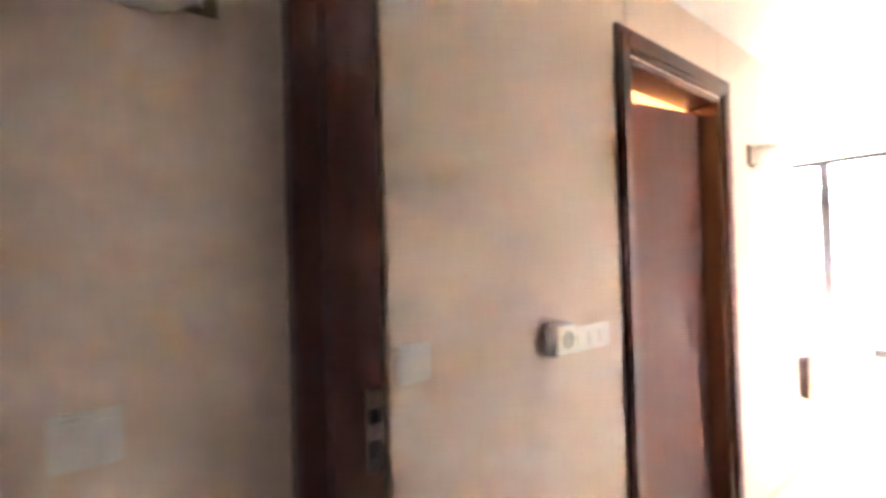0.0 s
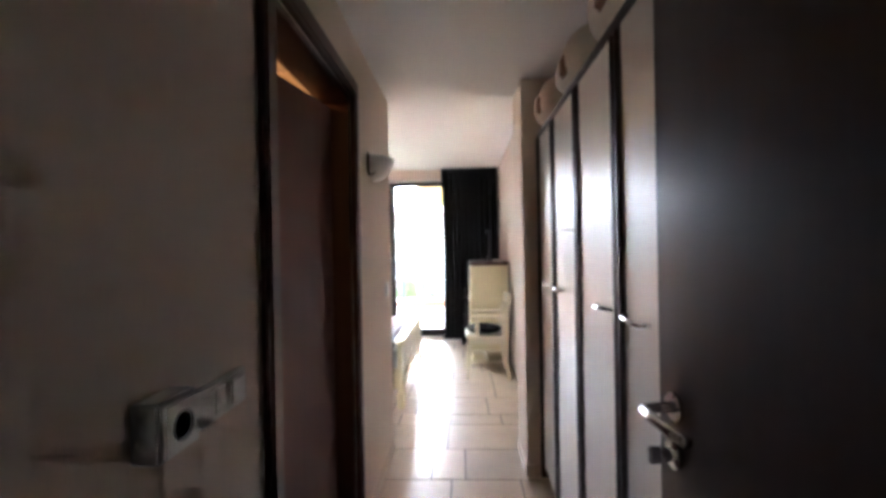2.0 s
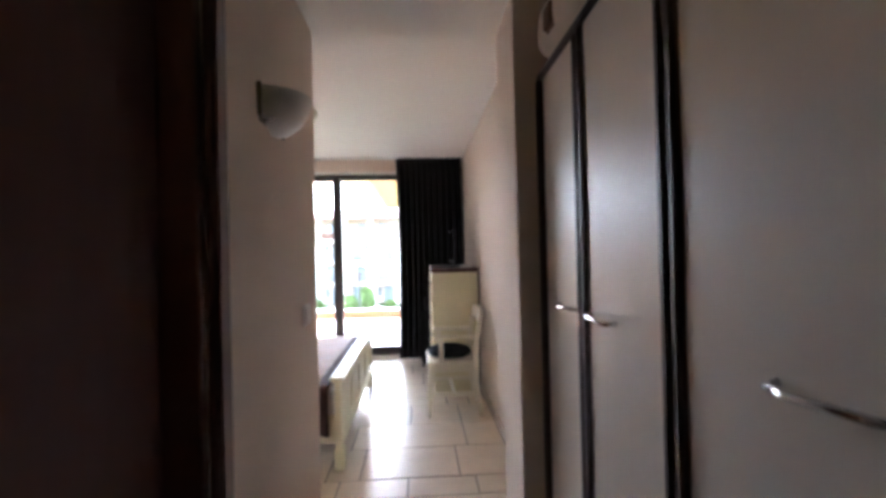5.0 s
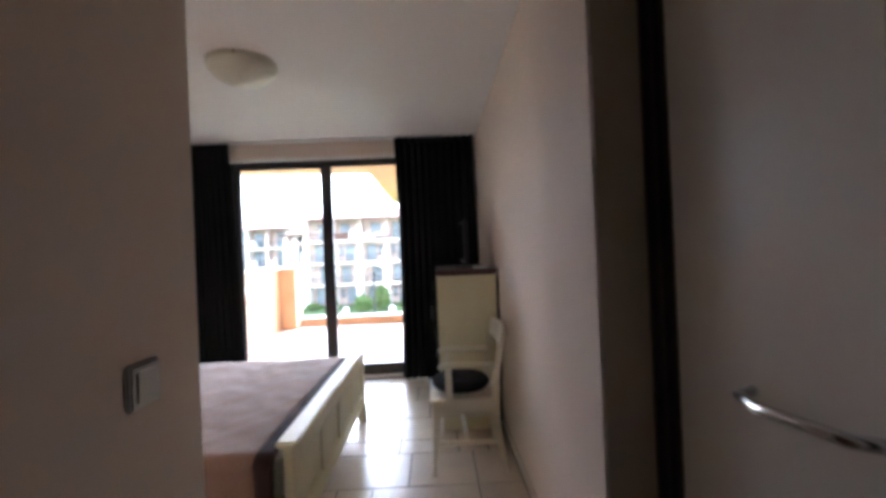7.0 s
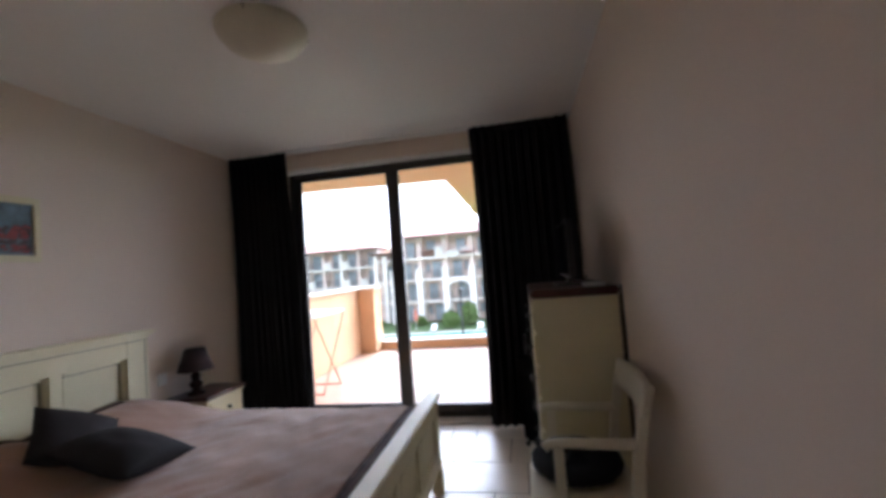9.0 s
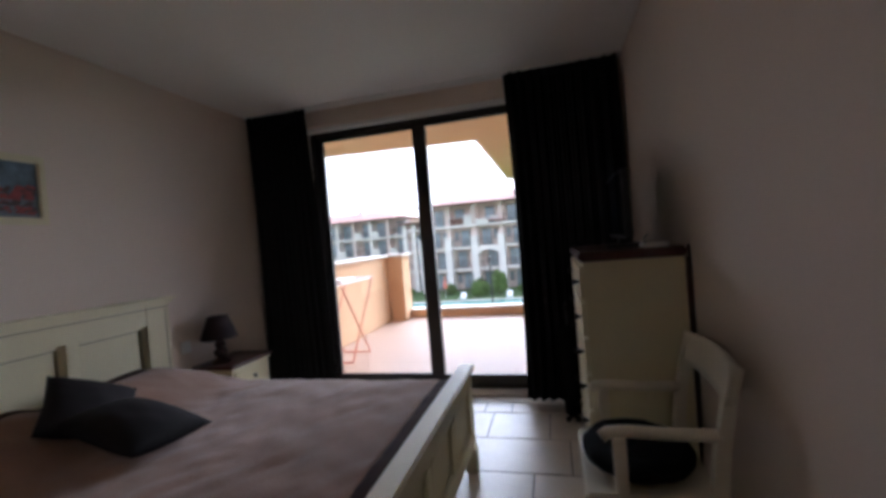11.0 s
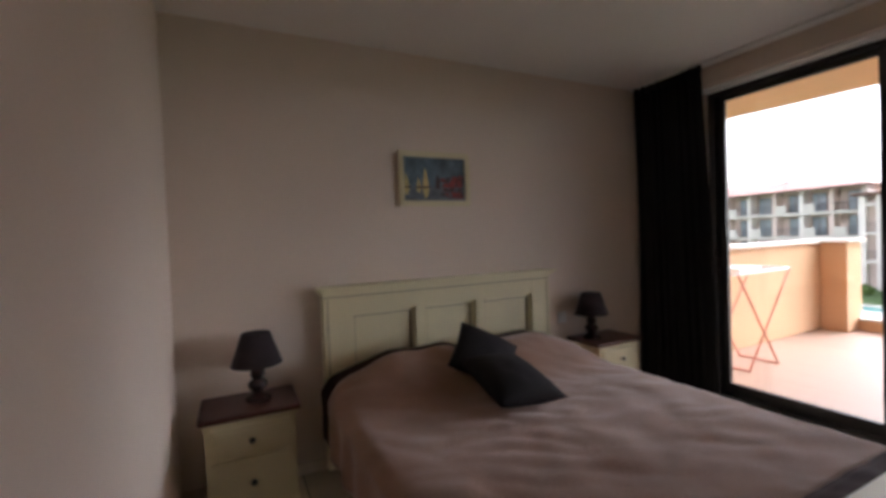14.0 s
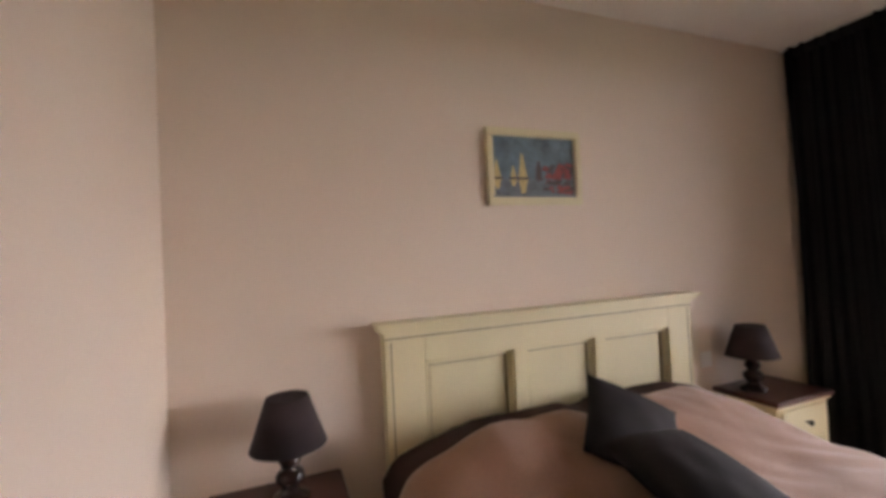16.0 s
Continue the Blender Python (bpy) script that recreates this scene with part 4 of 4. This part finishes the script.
structure("balcony_soffit", prism([(-4.6, 6.152), (3.2, 6.152), (3.2, 12.6), (-1.48, 12.6), (-1.466, 8.25), (-4.6, 7.86)], 2.62, 2.95), M_ORANGE, "orange underside of the balcony above", "soffit")
structure("facade_wall", boxes((-4.6, WIN_L, 6.152, 6.25, -0.03, 2.62), (WIN_R, 3.2, 6.152, 6.25, -0.03, 2.62), (WIN_L, WIN_R, 6.152, 6.25, WIN_T, 2.62)), M_ORANGE, "orange rendered outer wall", "wall")
# out of view: wall added to block the open east end of the balcony
structure("unseen_east_wall", boxes((3.2, 3.4, 6.15, 10.02, -0.3, 2.62)), M_ORANGE, "added unseen orange wall closing the balcony end", "wall")


def drying_rack():
    r = thing("drying_rack", (-3.07, 7.15, -0.03), "folding drying rack with red legs and white wire top", "drying rack")
    z = 0.90
    corners = [(-3.30, 6.74), (-2.90, 6.74), (-2.93, 7.74), (-3.30, 7.74)]
    for i in range(4):
        a, b = corners[i], corners[(i + 1) % 4]
        part("top_tube", tube([(*a, z), (*b, z)], 0.011, 8), M_RACKWHITE, r)
    for k in range(1, 10):
        t = k / 10
        a = (corners[0][0] + (corners[3][0] - corners[0][0]) * t, corners[0][1] + (corners[3][1] - corners[0][1]) * t, z)
        b = (corners[1][0] + (corners[2][0] - corners[1][0]) * t, corners[1][1] + (corners[2][1] - corners[1][1]) * t, z)
        part("wire", tube([a, b], 0.004, 6), M_RACKWHITE, r)
    for x in (-3.25, -2.89):
        part("leg", tube([(x, 6.78, z), (x + 0.01, 7.40, -0.02)], 0.009, 8), M_RACKRED, r)
        part("leg", tube([(x - 0.022, 7.70, z), (x + 0.005, 6.92, -0.02)], 0.009, 8), M_RACKRED, r)
    part("foot_bar", tube([(-3.24, 7.40, -0.02), (-2.88, 7.40, -0.02)], 0.009, 8), M_RACKRED, r)
    part("foot_bar", tube([(-3.245, 6.92, -0.02), (-2.885, 6.92, -0.02)], 0.009, 8), M_RACKRED, r)
    tw = thing("folded_cloth", (-3.10, 6.95, z), "folded white cloth lying on the drying rack", "cloth")
    part("cloth", boxes((-3.26, -2.95, 6.92, 7.30, z + 0.012, z + 0.045), bevel=0.012, seg=3), M_RACKWHITE, tw)


drying_rack()

# ---------- outside ----------
GZ = -5.2
structure("ground", boxes((-900, 900, 10.2, 1500, GZ - 0.3, GZ)), M_GRASS, "green lawn round the pool", "ground")
structure("pavement", boxes((-60, 40, 40.5, 44.2, GZ, GZ + 0.06), (-60, 40, 46.7, 47.6, GZ, GZ + 0.06)), M_PAVE, "pale paving beside the pool", "pavement")
structure("water", boxes((-60, 40, 44.3, 46.6, GZ, GZ + 0.03)), M_POOL, "turquoise swimming pool water", "pool")


def railing(parent, xa, xb, y, z):
    """A dark balcony rail with upright bars."""
    bars = [(xa, xb, y - 0.02, y + 0.02, z + 0.92, z + 0.98), (xa, xb, y - 0.015, y + 0.015, z + 0.10, z + 0.13)]
    k = xa + 0.08
    while k < xb - 0.04:
        bars.append((k - 0.016, k + 0.016, y - 0.012, y + 0.012, z + 0.13, z + 0.92))
        k += 0.19
    part("railing", boxes(*bars), M_RAIL, parent)


def far_window(parent, xc, w, y, z0, z1):
    """A two-leaf far window with a dark frame standing proud of the wall."""
    win = part("window", boxes((xc - w, xc + w, y - 0.09, y - 0.002, z0, z1)), M_BROWNFAR, parent)
    for xa, xb in ((xc - w + 0.07, xc - 0.035), (xc + 0.035, xc + w - 0.07)):
        part("pane", boxes((xa, xb, y - 0.115, y - 0.09, z0 + 0.07, z1 - 0.07)), M_WINFAR, win)


def hipped_roof(parent, x0, x1, y0, y1, z, over, ridge):
    """A hipped tile roof with a soffit board, a gutter and chimneys."""
    bm = bmesh.new()
    e = [bm.verts.new(p) for p in ((x0 - over, y0 - over, z), (x1 + over, y0 - over, z), (x1 + over, y1 + over, z), (x0 - over, y1 + over, z))]
    run = (y1 - y0) / 2
    r = [bm.verts.new((x0 + run, y0 + run, z + ridge)), bm.verts.new((x1 - run, y0 + run, z + ridge))]
    for q in ((e[0], e[1], r[1], r[0]), (e[2], e[3], r[0], r[1]), (e[1], e[2], r[1]), (e[3], e[0], r[0]), (e[3], e[2], e[1], e[0])):
        bm.faces.new(q)
    roof = part("roof", bm, M_ROOF, parent)
    part("eave_board", boxes((x0 - over, x1 + over, y0 - over - 0.03, y0 - over, z - 0.14, z + 0.02)), M_BROWNFAR, roof)
    part("gutter", boxes((x0 - over, x1 + over, y0 - over - 0.12, y0 - over - 0.032, z - 0.05, z + 0.03)), M_ROOF, roof)
    n = 40
    for k in range(n):
        x = x0 - over + 0.3 + (x1 - x0 + 2 * over - 0.6) * k / (n - 1)
        rise = min(1.0, (x - x0 + over) / (run + over), (x1 + over - x) / (run + over))
        ye, ze = y0 - over + (run + over) * rise, z + ridge * rise
        part("tile_row", tube([(x, y0 - over, z + 0.03), (x, ye, ze + 0.03)], 0.07, 6), M_ROOF, roof)
    for f in (0.42, 0.68):
        xc = x0 + f * (x1 - x0)
        part("chimney", boxes((xc - 0.3, xc + 0.3, y0 + run - 1.2, y0 + run - 0.6, z + ridge * 0.6, z + ridge + 0.55), (xc - 0.38, xc + 0.38, y0 + run - 1.28, y0 + run - 0.52, z + ridge + 0.55, z + ridge + 0.65)), M_STONE, roof)


def arch(parent, a0, a1, y, zt, depth):
    """A segmental arch that fills the head of an opening."""
    n = 16
    low = [(a0 + (a1 - a0) * k / n, zt - 0.95 + 0.72 * math.sin(3.14159 * k / n) ** 0.7) for k in range(n + 1)]
    outline = [(x, zz) for x, zz in low] + [(a1, zt), (a0, zt)]
    part("arch", turned(prism(outline, 0, depth), Matrix(((1, 0, 0, 0), (0, 0, 1, y), (0, 1, 0, 0), (0, 0, 0, 1)))), M_STONE, parent)


def buttressed_block(x0, bays, bay, yf, h, zb, label):
    """Four storeys: two loggias between stone buttresses, then balconies and a tiled roof."""
    b = thing("apartment_building", (x0 + bays * bay / 2, yf + 5, zb), label, "building", "blocks of flats across the pool")
    x1, top, back = x0 + bays * bay, zb + 4 * h, yf + 1.7
    part("wall", boxes((x0, x1, back, yf + 11, zb, top)), M_FACADE, b)
    for s in (1, 2, 3):
        part("floor_slab", boxes((x0 - 0.1, x1 + 0.1, yf - 0.1, back, zb + s * h - 0.2, zb + s * h + 0.08)), M_STONE, b)
    for i in range(bays + 1):
        x = x0 + i * bay
        part("buttress", boxes((x - 0.42, x + 0.42, yf - 0.55, back, zb, zb + 2 * h + 1.25), (x - 0.5, x + 0.5, yf - 0.65, back, zb + 2 * h + 1.25, zb + 2 * h + 1.4), bevel=0.03, seg=1), M_STONE, b)
        part("pier", boxes((x - 0.3, x + 0.3, yf + 0.5, back, zb + 2 * h + 1.4, top)), M_FACADE, b)
    for i in range(bays):
        xa, xb = x0 + i * bay + 0.42, x0 + (i + 1) * bay - 0.42
        xm = (xa + xb) / 2
        for s in range(4):
            z = zb + s * h
            lean = 0.3 if (i + s) % 2 else -0.3
            far_window(b, xm + lean, 0.62, back, z + 0.1, z + 2.25)
            if s in (0, 2):
                far_window(b, xm + lean - math.copysign(1.15, lean), 0.3, back, z + 0.9, z + 2.1)
            if s in (1, 2):
                railing(b, xa, xb, yf - 0.02, z)
            if s == 1 and i % 3 == 2:
                arch(b, xa, xb, yf - 0.3, z + h - 0.2, 0.35)
            if s == 3:
                z += 0.08
                if i % 3 == 1:
                    part("balcony_wall", boxes((xa, xm + 0.5, yf - 0.05, yf + 0.07, z, z + 0.9)), M_BROWNFAR, b, "dark red timber balcony panel")
                    part("balcony_wall", boxes((xm + 0.5, xb + 0.3, yf - 0.12, yf + 0.07, z - 0.1, z + 1.2)), M_CAP, b)
                elif i % 3 == 2:
                    part("balcony_wall", boxes((xa - 0.2, xm + 0.3, yf - 0.12, yf + 0.05, z - 0.25, z + 0.6)), M_CAP, b)
                    part("canopy", prism([(xm + 0.3, yf - 1.0), (xb + 0.9, yf - 1.0), (xb + 0.9, yf + 0.9), (xm + 0.3, yf + 0.9)], z + 0.25, z + 0.4), M_ROOF, b, "small terracotta canopy")
                    part("balcony_wall", boxes((xm + 0.4, xb + 0.2, yf + 0.4, yf + 0.52, z + 0.4, z + 0.95)), M_CAP, b)
                else:
                    railing(b, xa, xb, yf - 0.02, z)
    hipped_roof(b, x0, x1, yf, yf + 11, top, 0.9, 1.75)


def balcony_block(x0, bays, bay, yf, h, zb, label):
    """Four storeys with continuous balconies, white parapet pieces and a tiled roof."""
    b = thing("apartment_building", (x0 + bays * bay / 2, yf + 5, zb), label, "building", "blocks of flats across the pool")
    x1, top, back = x0 + bays * bay, zb + 4 * h, yf + 1.6
    part("wall", boxes((x0, x1, back, yf + 11, zb, top)), M_FACADE, b)
    for s in (1, 2, 3):
        part("floor_slab", boxes((x0 - 0.1, x1 + 0.1, yf - 0.1, back, zb + s * h - 0.22, zb + s * h + 0.1)), M_CAP, b)
    for i in range(bays + 1):
        x = x0 + i * bay
        part("pier", boxes((x - 0.2, x + 0.2, yf + 0.1, back, zb, top)), M_FACADE if i % 2 else M_STONE, b)
    for i in range(bays):
        xa, xb = x0 + i * bay + 0.2, x0 + (i + 1) * bay - 0.2
        for s in range(4):
            z = zb + s * h
            far_window(b, (xa + xb) / 2 + (0.25 if i % 2 else -0.25), 0.7, back, z + 0.1, z + 2.2)
            if s:
                cut = xa + 0.48 * (xb - xa)
                if (i + s) % 3:
                    part("balcony_wall", boxes((xa, cut, yf - 0.08, yf + 0.06, z + 0.1, z + 1.0), bevel=0.03, seg=1), M_CAP, b)
                    railing(b, cut, xb, yf - 0.02, z)
                else:
                    railing(b, xa, xb, yf - 0.02, z)
    hipped_roof(b, x0, x1, yf, yf + 11, top, 0.9, 1.6)


def linking_block(x0, x1, yf, h, zb):
    """A narrow open stair block between the two houses, under a flat brown roof."""
    b = thing("linking_block", ((x0 + x1) / 2, yf, zb), "open loggia block with brown roof between the buildings", "building")
    part("wall", boxes((x0, x1, yf + 2.2, yf + 6, zb, zb + 3.3 * h)), M_FACADE, b)
    for x in (x0 + 0.3, (x0 + x1) / 2, x1 - 0.3):
        part("post", boxes((x - 0.26, x + 0.26, yf, yf + 0.5, zb, zb + 3.3 * h)), M_STONE, b)
    for s in (1, 2, 3):
        part("floor_slab", boxes((x0, x1, yf + 0.05, yf + 2.2, zb + s * h - 0.2, zb + s * h + 0.08)), M_STONE, b)
        if s < 3:
            railing(b, x0 + 0.56, x1 - 0.56, yf + 0.2, zb + s * h)
        far_window(b, (x0 + x1) / 2, 0.6, yf + 2.2, zb + (s - 1) * h + 0.2, zb + (s - 1) * h + 2.2)
    part("roof", boxes((x0 - 0.4, x1 + 0.4, yf - 0.5, yf + 6, zb + 3.3 * h, zb + 3.3 * h + 0.3), bevel=0.05, seg=1), M_BROWNFAR, b)


buttressed_block(-16.9, 9, 3.4, 56, 2.78, GZ, "sand and stone block of flats with terracotta roof")
balcony_block(-47.6, 10, 2.7, 60, 2.62, GZ, "long block of flats with white balconies and tiled roof")
linking_block(-20.4, -17.2, 58, 2.78, GZ)


def leaf_clump(name, at, r, hgt, n, label, seed):
    t = thing(name, at, label, "shrub", "shrubs by the pool")
    rng = random.Random(seed)
    bm = bmesh.new()
    for _ in range(n):
        a, c = rng.random() * 6.283, rng.random() * 2 - 0.7
        c = max(-0.6, min(1, c))
        s = math.sqrt(max(0, 1 - c * c))
        k = 0.72 + 0.34 * rng.random() + 0.15 * math.sin(3 * a)
        p = Vector((at[0] + r * k * s * math.cos(a), at[1] + r * k * s * math.sin(a), at[2] + hgt * (0.45 + 0.5 * c * k)))
        d = 0.16 + 0.14 * rng.random()
        q = Euler((rng.random() * 6, rng.random() * 6, rng.random() * 6)).to_matrix()
        bm.faces.new([bm.verts.new(p + q @ Vector(v)) for v in ((-d, 0, 0), (0, -d * 0.5, 0.02), (d, 0, 0), (0, d * 0.5, -0.02))])
    part("crown", bm, M_LEAF, t)
    part("trunk", tube([at, (at[0], at[1], at[2] + hgt * 0.6)], 0.08, 8), M_BROWNFAR, t)


rng0 = random.Random(9)
for k in range(11):
    x = -25 + 2.9 * k + rng0.random()
    leaf_clump("shrub", (x, 53.4 + 1.2 * rng0.random(), GZ), 0.5 + 0.4 * rng0.random(), 0.6 + 0.6 * rng0.random(), 320, "rounded green garden shrub on the lawn", k)
leaf_clump("shrub", (-8.9, 50.2, GZ), 0.9, 1.9, 900, "large rounded yellow-green shrub beside the pool", 77)
leaf_clump("shrub", (-6.9, 51.6, GZ), 0.9, 2.7, 900, "tall green shrub beside the pool", 78)
par_t = thing("parasol", (-13.0, 50.5, GZ), "closed red garden parasol near the pool", "parasol")
part("pole", tube([(-13.0, 50.5, GZ), (-13.0, 50.5, GZ + 2.3)], 0.04, 8), M_PLASTIC, par_t)
part("canopy", lathe([(0, 2.5), (0.1, 2.3), (0.3, 1.3), (0.22, 1.0), (0.0, 1.0)], 12, (-13.0, 50.5, GZ)), M_RACKRED, par_t)
LX, LY = -6.3, 41.6
post = thing("street_lamp", (LX, LY, GZ + 0.06), "dark slender lamp post beside the pool", "street lamp")
part("pole", lathe([(0.11, 0), (0.11, 0.3), (0.085, 0.4), (0.075, 4.2), (0, 4.2)], 12, (LX, LY, GZ + 0.06)), M_RAIL, post)
part("lantern", lathe([(0, 4.2), (0.1, 4.2), (0.2, 4.6), (0.22, 4.62), (0.05, 4.8), (0, 4.82)], 12, (LX, LY, GZ + 0.06)), M_RAIL, post)
for k in range(2):
    x = -10.3 + 5.0 * k
    u = thing("sunbed", (x, 47.1, GZ + 0.06), "white plastic sunbed on the paving", "sunbed", "sunbeds by the pool")
    part("bed", boxes((x - 0.3, x + 0.3, 46.75, 47.5, GZ + 0.32, GZ + 0.38), bevel=0.02), M_PLASTIC, u)
    part("backrest", turned(boxes((-0.3, 0.3, 0, 0.7, 0, 0.05), bevel=0.02), pose(x, 47.45, GZ + 0.34, 40)), M_PLASTIC, u)
    for dx in (-0.25, 0.25):
        for y in (46.8, 47.45):
            part("leg", boxes((x + dx - 0.03, x + dx + 0.03, y - 0.03, y + 0.03, GZ + 0.06, GZ + 0.33)), M_PLASTIC, u)


# ---------- floor tiles ----------
def tiles(parent, x0, x1, y0, y1, rows, widths, seed, mat, zt, name):
    """Stone tiles of mixed lengths in staggered courses, with sunk joints."""
    rng = random.Random(seed)
    cache = {}
    y, r = y0, 0
    while y < y1 - 0.02:
        h = min(rows[r % len(rows)], y1 - y)
        x = x0 - rng.choice((0.0, 0.12, 0.2, 0.31))
        k = rng.randrange(len(widths))
        while x < x1 - 0.01:
            w = widths[k % len(widths)]
            a, b = max(x, x0), min(x + w, x1)
            if b - a > 0.02:
                key = (round(b - a, 3), round(h, 3))
                if key not in cache:
                    g = 0.004
                    bm = boxes((-(b - a) / 2 + g, (b - a) / 2 - g, -h / 2 + g, h / 2 - g, -0.008, 0.0))
                    bmesh.ops.bevel(bm, geom=[e for e in bm.edges if all(v.co.z > -0.001 for v in e.verts)], offset=0.002, segments=1, affect="EDGES")
                    cache[key] = mesh_of(name, bm, mat)
                ob = new(name, cache[key])
                ob.location = ((a + b) / 2, y + h / 2, zt + 0.0006 * (rng.random() - 0.5))
                ob.parent = parent
            x += w
            k += 1
        y += h
        r += 1


tiles(floor, -3.14, 0.01, YB, 5.84, (0.40, 0.20, 0.40, 0.40), (0.60, 0.40, 0.40, 0.20), 3, M_TILE, 0.0, "tile")
tiles(floor, CX, 0.40, -0.44, YB, (0.40, 0.40, 0.20), (0.60, 0.40, 0.20), 5, M_TILE, 0.0, "tile")
tiles(floor, -1.05, 0.69, -3.0, -0.65, (0.40,), (0.40,), 7, M_TILE, 0.0, "tile")
tiles(bpy.data.objects["balcony_floor"], -3.398, 1.6, 6.28, 9.75, (0.33,), (0.33,), 8, M_TERRACE, -0.0334, "tile")
